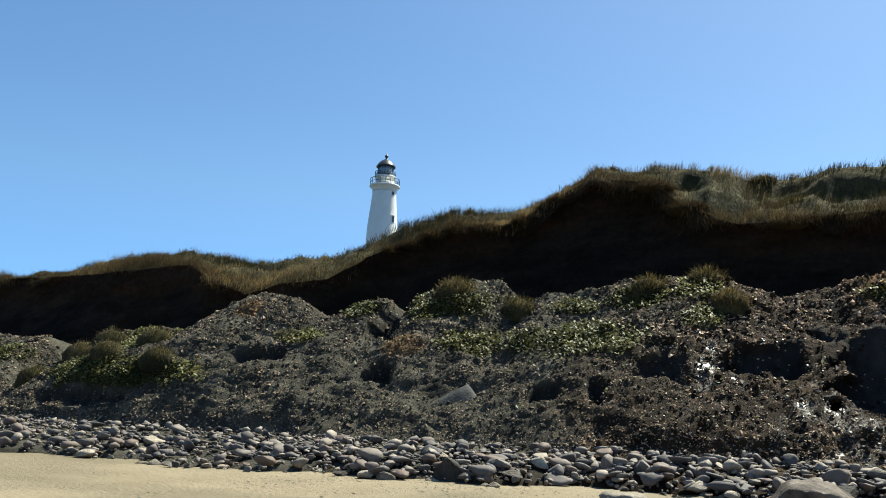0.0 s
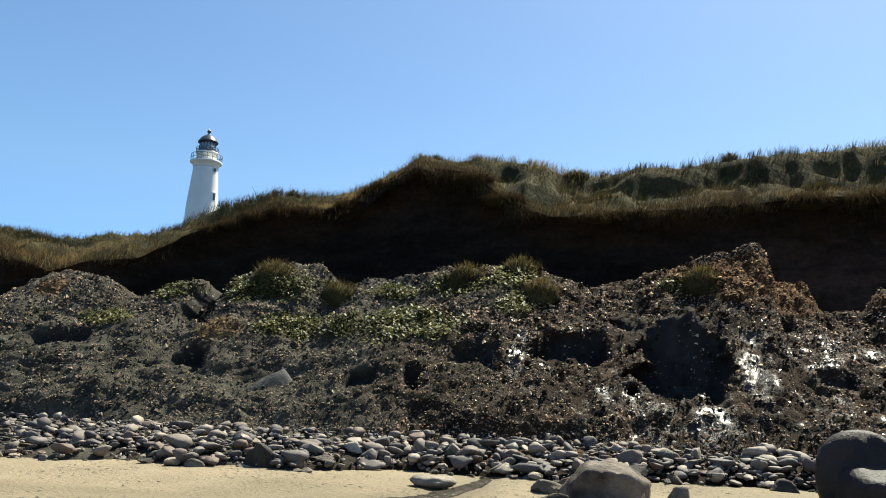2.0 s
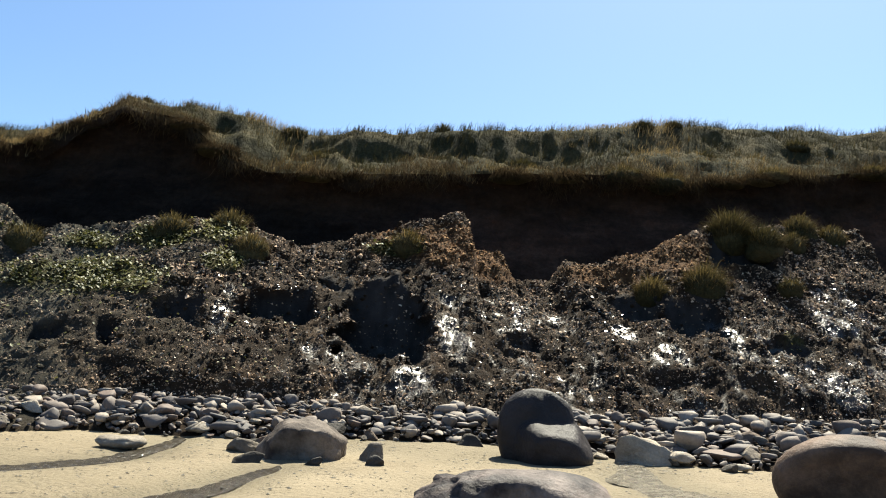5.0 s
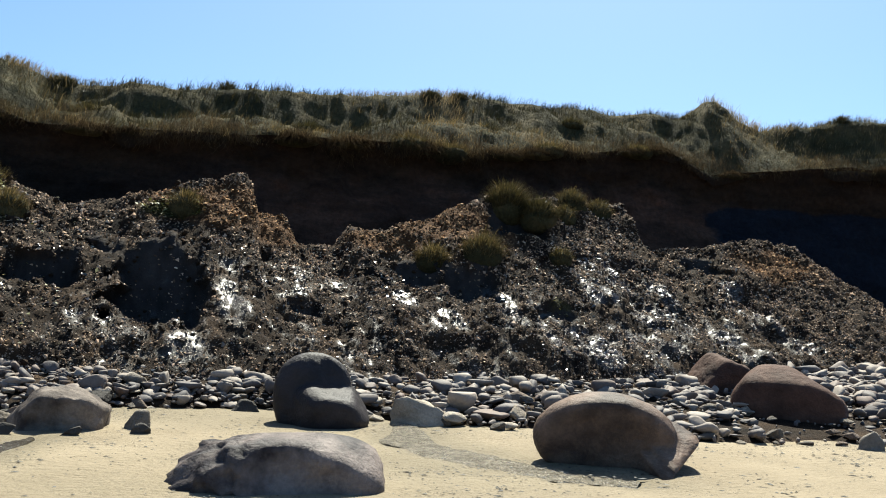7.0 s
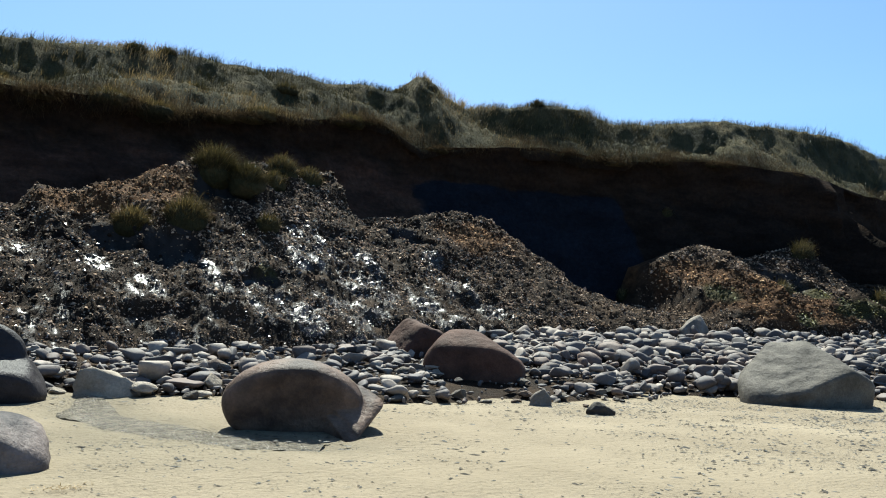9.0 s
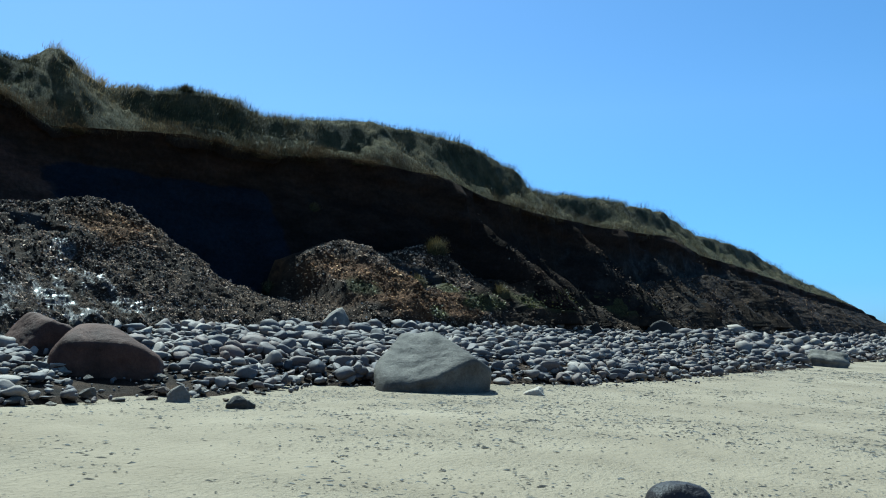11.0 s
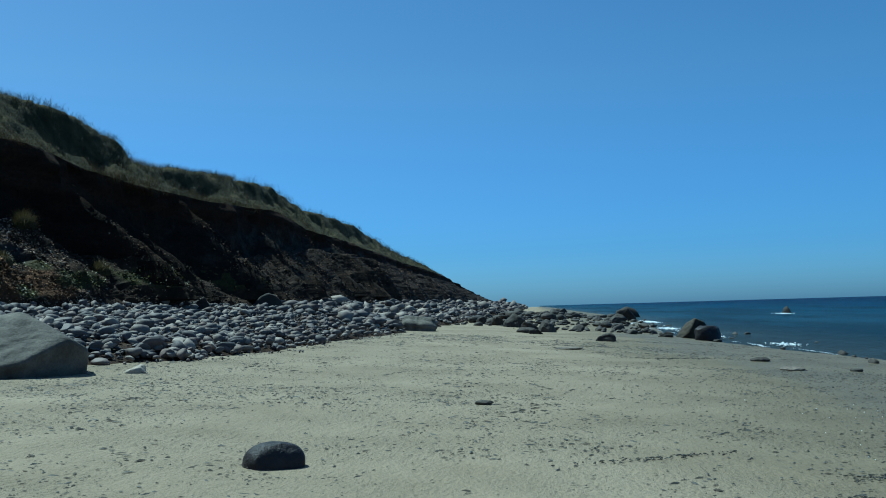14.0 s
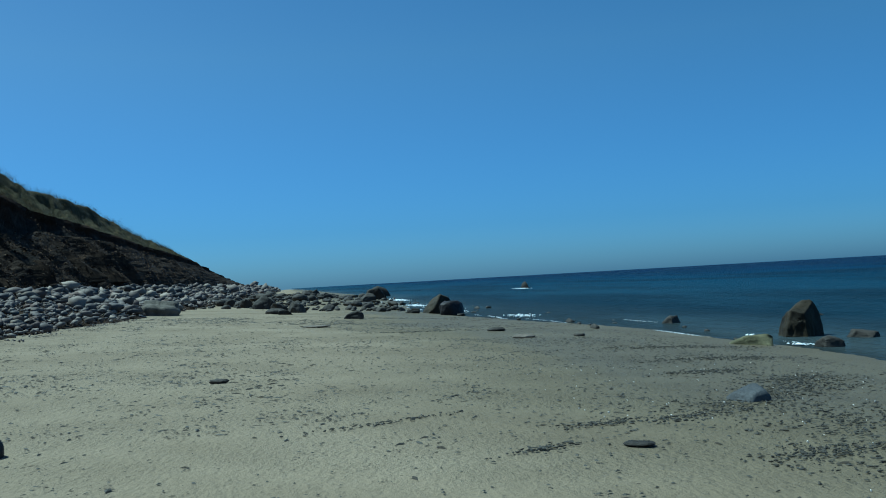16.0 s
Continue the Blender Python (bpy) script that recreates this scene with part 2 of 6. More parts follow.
def scarp_material():
    m, nt, b = material("bluff_face")
    p = position(nt)
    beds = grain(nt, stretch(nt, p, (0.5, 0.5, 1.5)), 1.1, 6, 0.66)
    # near-black tones: the face's shade is put into the earth's colour
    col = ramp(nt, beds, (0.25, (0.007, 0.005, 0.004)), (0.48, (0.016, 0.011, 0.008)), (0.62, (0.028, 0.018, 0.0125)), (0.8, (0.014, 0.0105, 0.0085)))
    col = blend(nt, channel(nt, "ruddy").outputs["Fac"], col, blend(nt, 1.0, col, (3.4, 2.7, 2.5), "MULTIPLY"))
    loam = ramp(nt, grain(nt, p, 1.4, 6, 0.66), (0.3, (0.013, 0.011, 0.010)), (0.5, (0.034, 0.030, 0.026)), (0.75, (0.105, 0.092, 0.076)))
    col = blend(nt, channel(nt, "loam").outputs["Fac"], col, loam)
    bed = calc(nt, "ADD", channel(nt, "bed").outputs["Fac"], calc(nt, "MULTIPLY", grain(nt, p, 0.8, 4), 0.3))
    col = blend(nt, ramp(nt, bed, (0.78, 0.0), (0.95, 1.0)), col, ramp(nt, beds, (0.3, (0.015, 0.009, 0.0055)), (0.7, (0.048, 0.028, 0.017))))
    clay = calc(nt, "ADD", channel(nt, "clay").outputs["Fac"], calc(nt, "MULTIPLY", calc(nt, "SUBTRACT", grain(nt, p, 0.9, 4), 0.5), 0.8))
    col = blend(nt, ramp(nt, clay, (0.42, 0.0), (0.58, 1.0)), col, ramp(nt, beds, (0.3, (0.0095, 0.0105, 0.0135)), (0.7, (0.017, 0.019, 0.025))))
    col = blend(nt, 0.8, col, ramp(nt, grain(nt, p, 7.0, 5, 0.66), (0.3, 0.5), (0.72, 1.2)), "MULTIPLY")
    nt.links.new(col, b.inputs["Base Color"])
    b.inputs["Roughness"].default_value = 0.93
    b.inputs["Specular IOR Level"].default_value = 0.04
    relief(nt, b, (grain(nt, p, 2.2, 5, 0.65), 0.6, 0.25), (grain(nt, p, 9.0, 5, 0.7), 0.9, 0.08))
    return m


def turf_material():
    m, nt, b = material("turf")
    p = position(nt)
    col = ramp(nt, grain(nt, p, 0.9, 6, 0.6), (0.3, (0.022, 0.022, 0.009)), (0.5, (0.055, 0.048, 0.020)), (0.7, (0.12, 0.09, 0.042)))
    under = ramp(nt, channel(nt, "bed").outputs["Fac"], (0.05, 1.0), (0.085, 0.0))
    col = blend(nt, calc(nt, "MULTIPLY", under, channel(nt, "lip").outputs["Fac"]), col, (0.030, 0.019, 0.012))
    col = blend(nt, 0.8, col, ramp(nt, grain(nt, p, 16.0, 4, 0.7), (0.3, 0.45), (0.7, 1.2)), "MULTIPLY")
    nt.links.new(col, b.inputs["Base Color"])
    b.inputs["Roughness"].default_value = 0.95
    b.inputs["Specular IOR Level"].default_value = 0.15
    relief(nt, b, (grain(nt, stretch(nt, p, (1.0, 1.0, 0.35)), 9.0, 5, 0.7), 1.0, 0.15))
    return m


def blade_material(name, dark, mid, pale, through, gloss=0.3, rough=0.55):
    """Thin leaves: some of the light comes through."""
    m, nt, b = material(name)
    tint = channel(nt, "tint").outputs["Fac"]
    col = ramp(nt, tint, (0.0, dark), (0.5, mid), (1.0, pale))
    nt.links.new(col, b.inputs["Base Color"])
    b.inputs["Roughness"].default_value = rough
    b.inputs["Specular IOR Level"].default_value = gloss
    tr = nt.nodes.new("ShaderNodeBsdfTranslucent")
    nt.links.new(col, tr.inputs["Color"])
    mixer = nt.nodes.new("ShaderNodeMixShader")
    mixer.inputs[0].default_value = through
    nt.links.new(b.outputs[0], mixer.inputs[1])
    nt.links.new(tr.outputs[0], mixer.inputs[2])
    nt.links.new(mixer.outputs[0], nt.nodes["Material Output"].inputs["Surface"])
    return m


def stone_material(name, low, high, rough=0.75, vary=0.35, own=True, sharp=0.2):
    m, nt, b = material(name)
    p = position(nt, own)
    big = grain(nt, p, 1.7 if sharp > 0.1 else 2.6, 5, 0.6)
    col = ramp(nt, big, (0.5 - sharp, low), (0.5 + sharp, high))
    col = blend(nt, 0.7, col, ramp(nt, grain(nt, p, 22.0, 4, 0.7), (0.3, 0.6), (0.7, 1.15)), "MULTIPLY")
    if vary:
        rnd = nt.nodes.new("ShaderNodeObjectInfo").outputs["Random"]
        col = blend(nt, 1.0, col, ramp(nt, rnd, (0.0, (1 - vary, 1 - vary, 1 - vary)), (0.5, (1.0, 0.97, 0.93)), (1.0, (1 + vary, 1 + vary, 1 + vary))), "MULTIPLY")
    nt.links.new(col, b.inputs["Base Color"])
    b.inputs["Roughness"].default_value = rough
    b.inputs["Specular IOR Level"].default_value = 0.22
    cracks = ramp(nt, cells(nt, p, 2.3, "DISTANCE_TO_EDGE"), (0.0, 0.0), (0.03, 1.0))
    relief(nt, b, (grain(nt, p, 4.0, 6, 0.62), 0.7, 0.07), (cracks, 0.12, 0.02), (grain(nt, p, 30.0, 5, 0.75), 0.6, 0.015))
    return m


def cobble_bank_material():
    """Joined cobbles: each island has a tone of its own."""
    m, nt, b = material("cobbles")
    p = position(nt)
    rnd = nt.nodes.new("ShaderNodeNewGeometry").outputs["Random Per Island"]
    col = ramp(nt, rnd, (0.0, (0.055, 0.050, 0.050)), (0.2, (0.100, 0.087, 0.080)), (0.42, (0.135, 0.115, 0.100)), (0.55, (0.125, 0.088, 0.069)), (0.72, (0.165, 0.142, 0.120)), (0.94, (0.28, 0.238, 0.19)), (1.0, (0.075, 0.066, 0.064)))
    col = blend(nt, 0.7, col, ramp(nt, grain(nt, p, 18.0, 4, 0.65), (0.3, (0.64, 0.61, 0.63)), (0.7, (1.13, 1.10, 1.11))), "MULTIPLY")
    nt.links.new(col, b.inputs["Base Color"])
    b.inputs["Roughness"].default_value = 0.72
    b.inputs["Specular IOR Level"].default_value = 0.35
    relief(nt, b, (grain(nt, p, 40.0, 4, 0.7), 0.35, 0.012))
    return m


def sea_material():
    m, nt, b = material("sea_water")
    p = position(nt)
    depth = nt.nodes.new("ShaderNodeSeparateXYZ")
    nt.links.new(p, depth.inputs[0])
    out = calc(nt, "MULTIPLY", depth.outputs["Y"], -0.004)
    col = ramp(nt, out, (0.05, (0.045, 0.055, 0.055)), (0.09, (0.014, 0.034, 0.052)), (0.25, (0.006, 0.026, 0.050)), (0.5, (0.002, 0.015, 0.042)), (1.0, (0.001, 0.007, 0.030)))
    col = blend(nt, 0.8, col, ramp(nt, grain(nt, stretch(nt, p, (0.012, 0.07, 1.0)), 1.0, 4, 0.6), (0.42, 0.35), (0.55, 1.1)), "MULTIPLY")
    nt.links.new(col, b.inputs["Base Color"])
    body = nt.nodes.new("ShaderNodeBsdfDiffuse")
    nt.links.new(col, body.inputs["Color"])
    both = nt.nodes.new("ShaderNodeMixShader")
    both.inputs["Fac"].default_value = 0.45
    nt.links.new(body.outputs[0], both.inputs[1])
    nt.links.new(b.outputs[0], both.inputs[2])
    end = [n for n in nt.nodes if n.bl_idname == "ShaderNodeOutputMaterial"][0]
    nt.links.new(both.outputs[0], end.inputs["Surface"])
    b.inputs["Roughness"].default_value = 0.18
    b.inputs["IOR"].default_value = 1.13
    b.inputs["Specular IOR Level"].default_value = 0.25
    swell = grain(nt, stretch(nt, p, (0.25, 0.9, 1.0)), 0.5, 5, 0.6)
    chop = grain(nt, stretch(nt, p, (1.0, 2.2, 1.0)), 1.6, 4, 0.6)
    relief(nt, b, (swell, 1.0, 2.6), (chop, 1.0, 0.6))
    return m


def plain_material(name, colour, rough, metal=0.0, dirt=0.25):
    m, nt, b = material(name)
    p = position(nt)
    col = blend(nt, dirt, colour, ramp(nt, grain(nt, p, 0.8, 6, 0.6), (0.3, tuple(c * 0.55 for c in colour)), (0.7, colour)))
    nt.links.new(col, b.inputs["Base Color"])
    b.inputs["Roughness"].default_value = rough
    b.inputs["Metallic"].default_value = metal
    return m


def water_film_material(name, bed, chop, rough):
    m, nt, b = material(name)
    p = position(nt)
    nt.links.new(ramp(nt, grain(nt, p, 5.0, 4), (0.35, bed), (0.65, tuple(1.6 * c for c in bed))), b.inputs["Base Color"])
    b.inputs["Roughness"].default_value = rough
    b.inputs["IOR"].default_value = 1.33
    relief(nt, b, (grain(nt, p, 10.0, 4, 0.6), 1.0, 0.12 * chop), (grain(nt, p, 40.0, 3, 0.6), 1.0, 0.03 * chop))
    return m


SAND = sand_material()
TALUS = talus_material()
CHIPS = talus_material("clay_chips", True)
SCARP = scarp_material()
TURF = turf_material()
GRASS = blade_material("dune_grass", (0.020, 0.020, 0.007), (0.080, 0.061, 0.022), (0.32, 0.22, 0.095), 0.30)
FRINGE = blade_material("dead_grass", (0.020, 0.014, 0.008), (0.070, 0.048, 0.026), (0.17, 0.12, 0.062), 0.25, 0.0, 1.0)
LEAF = blade_material("creeping_leaf", (0.026, 0.032, 0.007), (0.100, 0.098, 0.028), (0.23, 0.205, 0.075), 0.28)
COBBLES = cobble_bank_material()
STONES = [
    stone_material("grey_stone", (0.085, 0.074, 0.063), (0.20, 0.172, 0.14)),
    stone_material("pale_stone", (0.19, 0.162, 0.128), (0.40, 0.345, 0.275)),
    stone_material("brown_stone", (0.075, 0.053, 0.040), (0.15, 0.11, 0.082)),
    stone_material("dark_stone", (0.024, 0.021, 0.018), (0.066, 0.058, 0.049)),
]
ROCK_BROWN = stone_material("brown_boulder_rock", (0.046, 0.030, 0.022), (0.165, 0.108, 0.076), 0.62, 0, True, 0.14)
ROCK_RED = stone_material("reddish_boulder_rock", (0.036, 0.018, 0.012), (0.105, 0.052, 0.034), 0.8, 0)
ROCK_GREY = stone_material("grey_boulder_rock", (0.046, 0.040, 0.033), (0.165, 0.146, 0.118), 0.8, 0)
ROCK_MOTTLED = stone_material("mottled_boulder_rock", (0.018, 0.014, 0.015), (0.175, 0.140, 0.122), 0.62, 0, True, 0.12)
ROCK_DARK = stone_material("dark_boulder_rock", (0.010, 0.008, 0.0085), (0.036, 0.029, 0.029), 0.55, 0)
ROCK_PINK = stone_material("pinkish_boulder_rock", (0.040, 0.030, 0.025), (0.19, 0.155, 0.128), 0.8, 0, True, 0.12)
ROCK_SLAB = stone_material("blue_grey_clay", (0.040, 0.040, 0.040), (0.085, 0.084, 0.080), 0.9, 0)
ROCK_BLUE = stone_material("blue_grey_rock", (0.045, 0.047, 0.050), (0.105, 0.108, 0.112), 0.7, 0)
ROCK_MOSS = stone_material("mossy_rock", (0.060, 0.056, 0.028), (0.19, 0.175, 0.095), 0.8, 0)
ROCK_WEED = stone_material("weedy_boulder_rock", (0.012, 0.010, 0.006), (0.060, 0.044, 0.021), 0.7, 0)
SEA = sea_material()
FILM = water_film_material("shallow_water", (0.034, 0.028, 0.019), 0.25, 0.06)
RIPPLE = water_film_material("rippling_trickle", (0.24, 0.21, 0.16), 0.9, 0.14)
FOAM = plain_material("foam", (0.82, 0.85, 0.86), 0.7, dirt=0.1)
WEED = plain_material("seaweed", (0.035, 0.030, 0.020), 0.7, dirt=0.6)
GRIT = plain_material("grit", (0.050, 0.039, 0.025), 0.9, dirt=0.7)
SHELL = plain_material("shell", (0.70, 0.66, 0.60), 0.5)
WHITE = plain_material("white_paint", (0.80, 0.80, 0.77), 0.6, dirt=0.2)
BLACKIRON = plain_material("dark_iron", (0.045, 0.048, 0.052), 0.45, 0.3)
GLAZING = plain_material("lantern_glazing", (0.34, 0.42, 0.50), 0.08, dirt=0.0)
RAIL = plain_material("dark_rail_paint", (0.07, 0.08, 0.10), 0.5)
PANE = plain_material("dark_glass", (0.03, 0.04, 0.05), 0.08, dirt=0.0)
ROOF = plain_material("lead_roof", (0.040, 0.044, 0.052), 0.35, 0.2)


# ---- plan of the shore ----
def track(*pairs):
    xs, ys = [p[0] for p in pairs], [p[1] for p in pairs]
    return lambda x: np.interp(x, xs, ys)


SLOPE = 0.05
SEA_Z = -0.78
toe_y = track((-60, 18), (-40, 17.5), (-10, 16.5), (0, 16.5), (8, 17), (14, 18), (18, 18), (25, 16.5), (37, 14.5), (55, 13), (80, 12), (120, 11), (420, 10))
toe_z = track((-60, 1.4), (-10, 1.3), (5, 1.3), (12, 1.4), (18, 1.85), (25, 1.95), (37, 2.0), (120, 2.2), (420, 2.2))
edge_line = track((-60, 13.3), (-16, 13.5), (-8, 14.0), (-4, 14.7), (0, 15.0), (3, 15.2), (5, 13.8), (8, 12.2), (12, 11.6), (15, 11.9), (19, 10.6), (22, 9.0), (26, 7.9), (34, 7.5), (48, 6.7), (80, 5.9), (150, 5.0), (420, 3.0))


def edge_y(x):
    return edge_line(x) + 0.22 * np.sin(1.3 * np.asarray(x)) + 0.16 * np.sin(2.9 * np.asarray(x) + 1.0)


slump_z = track((-60, 3.6), (-22.1, 3.6), (-21.5, 2.95), (-20.7, 2.85), (-19.8, 3.75), (-17, 3.9), (-15.2, 4.5), (-14.3, 4.85), (-13.1, 4.5), (-12.4, 4.1), (-10.8, 4.6), (-10.4, 4.2), (-9.2, 4.9), (-7.8, 5), (-7.2, 4.42), (-6.4, 4.78), (-3, 5.17), (-1.2, 4.55), (-0.1, 4.75), (1.1, 5.25), (2.4, 5.75), (2.75, 5.5), (2.9, 4.8), (3.6, 4.8), (3.9, 4.15), (4.8, 4.2), (5.2, 4.78), (6.1, 4.78), (7.6, 5.25), (8.9, 5.9), (13.3, 6.2), (13.6, 5), (16.1, 5.25), (17.8, 5.55), (18.8, 5.35), (20.8, 4), (22, 3.2), (23.2, 2.85), (24, 2.85), (24.6, 4.3), (26.6, 5.1), (28.8, 4.7), (31.3, 5.4), (33, 4.1), (40, 3.7), (46, 4.2), (56, 5.4), (66, 6.2), (110, 5.9), (150, 5.6), (320, 2.55), (420, 2.5))
lip_z = track((-60, 6), (-23.7, 6.2), (-19.5, 6.4), (-17.2, 5.5), (-15.9, 5.1), (-13.6, 5.61), (-12.5, 6.61), (-10.6, 7.39), (-8.9, 7.46), (-6.4, 8.77), (-4.8, 8.56), (-3.5, 7.44), (-2.3, 6.9), (0.9, 7.11), (4.5, 7.44), (7.2, 7.64), (8.6, 7.54), (11.9, 8.07), (15.9, 8.71), (17.8, 8.03), (22.5, 8.61), (25.5, 8.37), (29.2, 8.7), (33.1, 8.57), (37, 8), (43, 7.9), (48.4, 7.9), (57.4, 8.4), (66.6, 7.9), (110, 7.2), (150, 7), (320, 2.7), (420, 2.65))
crest_z = track((-60, 6.6), (-31, 6.6), (-25, 6.9), (-19.9, 7.1), (-17.6, 6.7), (-15.2, 6.9), (-14.1, 7.1), (-13, 7.76), (-10.8, 8.3), (-9.4, 8.28), (-7.7, 8.76), (-6.5, 9.55), (-5.3, 9.5), (-3.2, 9.29), (-2.1, 8.97), (1.1, 9.13), (2.5, 9.39), (5.5, 9.6), (8.9, 10.17), (12, 10.53), (17.1, 10.72), (18.5, 10.69), (19, 11.28), (19.2, 11.43), (19.9, 11.02), (21, 10.39), (23.7, 10.82), (27.7, 10.6), (34, 11.5), (39.3, 11.6), (44.6, 11.1), (46.2, 10.2), (55.5, 10.85), (68.3, 11.6), (77, 10.6), (79.2, 10.8), (95, 11), (112, 9.7), (151, 9.1), (320, 2.8), (420, 2.7))
slump_off = track((-60, 3.25), (-14, 3.25), (-8, 4.4), (16, 4.4), (24, 3.25), (26, 3.25), (31, 3.4), (420, 3.4))
lip_off = track((-60, 6.2), (-19.5, 6.2), (-17, 4.8), (-14.5, 4.6), (-14, 5.03), (-12.4, 6.64), (-10, 7.4), (-8, 7.7), (-5, 7.7), (-3.2, 6.5), (-1, 6.4), (16, 6.4), (19, 6.06), (21, 6.29), (23, 6.26), (24, 6.02), (25, 5.9), (28, 5.54), (30, 5.08), (36, 4.4), (420, 4.2))
crest_off = track((-14, 8.0), (-8, 9.3), (16, 9.3), (24, 8.0))


def sand_z(x, y):
    x, y = np.asarray(x, float), np.asarray(y, float)
    z = SLOPE * y
    z = np.where(y < -9, z - 0.03 * (-9 - y), z)
    z = z - 0.22 * np.clip((x - 32) / 28, 0, 1) * np.clip((2 - y) / 12, 0, 1)
    z = z + 0.34 * np.clip((x - 75) / 50, 0, 1) * np.clip((4 - y) / 6, 0, 1)
    p = np.stack([x * 0.09, y * 0.16, x * 0], axis=-1).reshape(-1, 3)
    return z + (0.05 * vnoise(p, 5)).reshape(x.shape)


def bank_z(x, y):
    """The pebbly bank between the sand and the toe of the bluff."""
    e, t = edge_y(x), toe_y(x)
    k = np.clip((y - e) / np.maximum(t - e, 0.1), 0, 1)
    return SLOPE * e * (1 - k) + toe_z(x) * k ** 0.85 + 0.02


def spans(*pieces):
    out = [np.arange(a, b, s) for a, b, s in pieces]
    return np.concatenate(out)


XS = spans((-60, -27, 0.5), (-27, -12, 0.16), (-12, 24, 0.09), (24, 45, 0.2), (45, 80, 0.45), (80, 150, 1.2), (150, 421, 5.0))

# zones of the slumped ground: x, z, half width, half height
GREEN = ((-18.0, 3.55, 1.5, 0.4), (-16.6, 2.55, 3.3, 0.45), (-11.2, 4.4, 0.7, 0.25), (-12.4, 3.6, 0.7, 0.2), (-8.8, 4.55, 1.5, 0.45), (-7.7, 3.5, 0.8, 0.35), (-5.8, 4.5, 0.7, 0.3), (-4.3, 4.65, 0.7, 0.4), (-2.85, 4.85, 0.6, 0.35), (-2.7, 4.1, 0.5, 0.3), (-5.4, 3.6, 2.0, 0.5), (-23.5, 3.0, 1.4, 0.4), (1.0, 4.75, 0.7, 0.22), (9.6, 3.0, 0.5, 0.3), (25.2, 3.3, 0.7, 0.35), (27.6, 2.5, 0.6, 0.3), (29.5, 3.6, 0.7, 0.3), (31, 3.0, 1.5, 0.4), (36, 3.2, 2.5, 0.5), (44, 3.4, 3.0, 0.6))
WET = ((11.2, 3.85, 0.95, 0.75), (12.5, 3.25, 0.85, 0.65), (15.8, 3.9, 0.4, 0.3), (15.6, 3.0, 0.9, 0.5), (2.2, 2.95, 0.40, 0.75), (3.4, 3.2, 0.75, 0.5), (5.9, 3.0, 0.35, 0.25), (8.0, 3.0, 0.35, 0.45), (9.2, 2.4, 0.6, 0.6), (10.2, 2.0, 0.5, 0.4), (1.2, 1.75, 0.5, 0.3), (4.6, 3.2, 0.4, 0.35), (6.6, 2.5, 0.4, 0.3), (12.2, 2.1, 0.6, 0.25), (14.3, 2.5, 0.5, 0.25), (16.5, 2.4, 0.6, 0.25), (-2.45, 3.0, 0.18, 0.6), (-0.3, 2.2, 0.5, 0.2))
RUST = ((25.6, 3.9, 1.5, 0.6), (2.2, 4.9, 2.0, 0.6), (8.0, 5.0, 2.0, 0.7), (6.1, 4.5, 1.3, 0.35), (26.6, 3.2, 2.2, 1.2), (29.0, 2.8, 1.6, 0.7), (17.8, 4.7, 1.4, 0.6), (-14.2, 4.4, 0.5, 0.25), (-9.4, 3.4, 0.7, 0.3), (3.4, 4.4, 0.8, 0.4))
# steep bare faces broken into the slope: x from, x to, foot, brow
FACES = ((-2.2, -0.55, 2.65, 3.55), (-0.35, 1.65, 2.2, 3.8), (5.1, 5.65, 3.25, 4.05), (6.0, 6.95, 3.15, 3.85), (6.95, 8.05, 2.75, 3.75), (-3.85, -2.9, 2.5, 3.0), (-5.85, -5.2, 2.05, 2.42), (-4.65, -4.2, 1.95, 2.5), (8.8, 10.0, 2.5, 2.88), (3.2, 4.1, 2.35, 2.65), (8.75, 10.2, 4.8, 5.6), (-10.75, -9.95, 3.35, 4.3), (-19.2, -15.9, 1.55, 1.92), (-9.85, -9.25, 2.35, 2.85), (-13.6, -12.4, 2.7, 3.05), (14.8, 16.2, 4.35, 4.9), (12.0, 12.6, 3.95, 4.3), (27.4, 28.2, 2.7, 3.0), (28.6, 30.2, 3.3, 4.2))


def zone_of(p):
    x, z = p[:, 0], p[:, 2]
    ragged = 0.55 * fbm(p * 1.5, 4, 31)
    out = []
    for spots in (GREEN, WET, RUST):
        best = np.full(len(p), -9.0)
        for cx, cz, rx, rz in spots:
            best = np.maximum(best, 1.0 - np.sqrt(((x - cx) / rx) ** 2 + ((z - cz) / rz) ** 2))
        out.append(np.clip((best + ragged + 0.02) * 3.0, 0, 1))
    green, wet, rust = out
    rust = rust * 0.9
    runs = 0.7 * vnoise(np.stack([x * 3.6 + 2.2 * z, z * 1.1, x * 0], axis=1), 37) + 0.5 * vnoise(p * 7.0, 38)
    wet = wet * np.clip(0.75 + 2.2 * runs, 0, 1)
    seep = np.clip((x + 4) / 5, 0, 1) * np.clip((18.5 - x) / 3, 0, 1) * np.clip((3.9 - z) / 0.9, 0, 1)
    beads = np.clip(4.0 * (vnoise(np.stack([x * 6.0 + 3.0 * z, p[:, 1] * 3.0, z * 5.0], axis=1), 39) + 0.7 * fbm(p * 0.7, 2, 36) - 0.15), 0, 1)
    wet = np.maximum(wet, 0.5 * seep * beads)
    return np.stack([green, wet * (1 - 0.8 * green), rust], axis=1)


def shaded_earth_of(p):
    """Where the far slope's earth is darkened, its steep shade put into the colour."""
    return np.clip((p[:, 0] - 31 + 4 * vnoise(p * 0.25, 35)) / 5, 0, 1) * np.clip((p[:, 2] - 2.0) / 0.5, 0, 1)


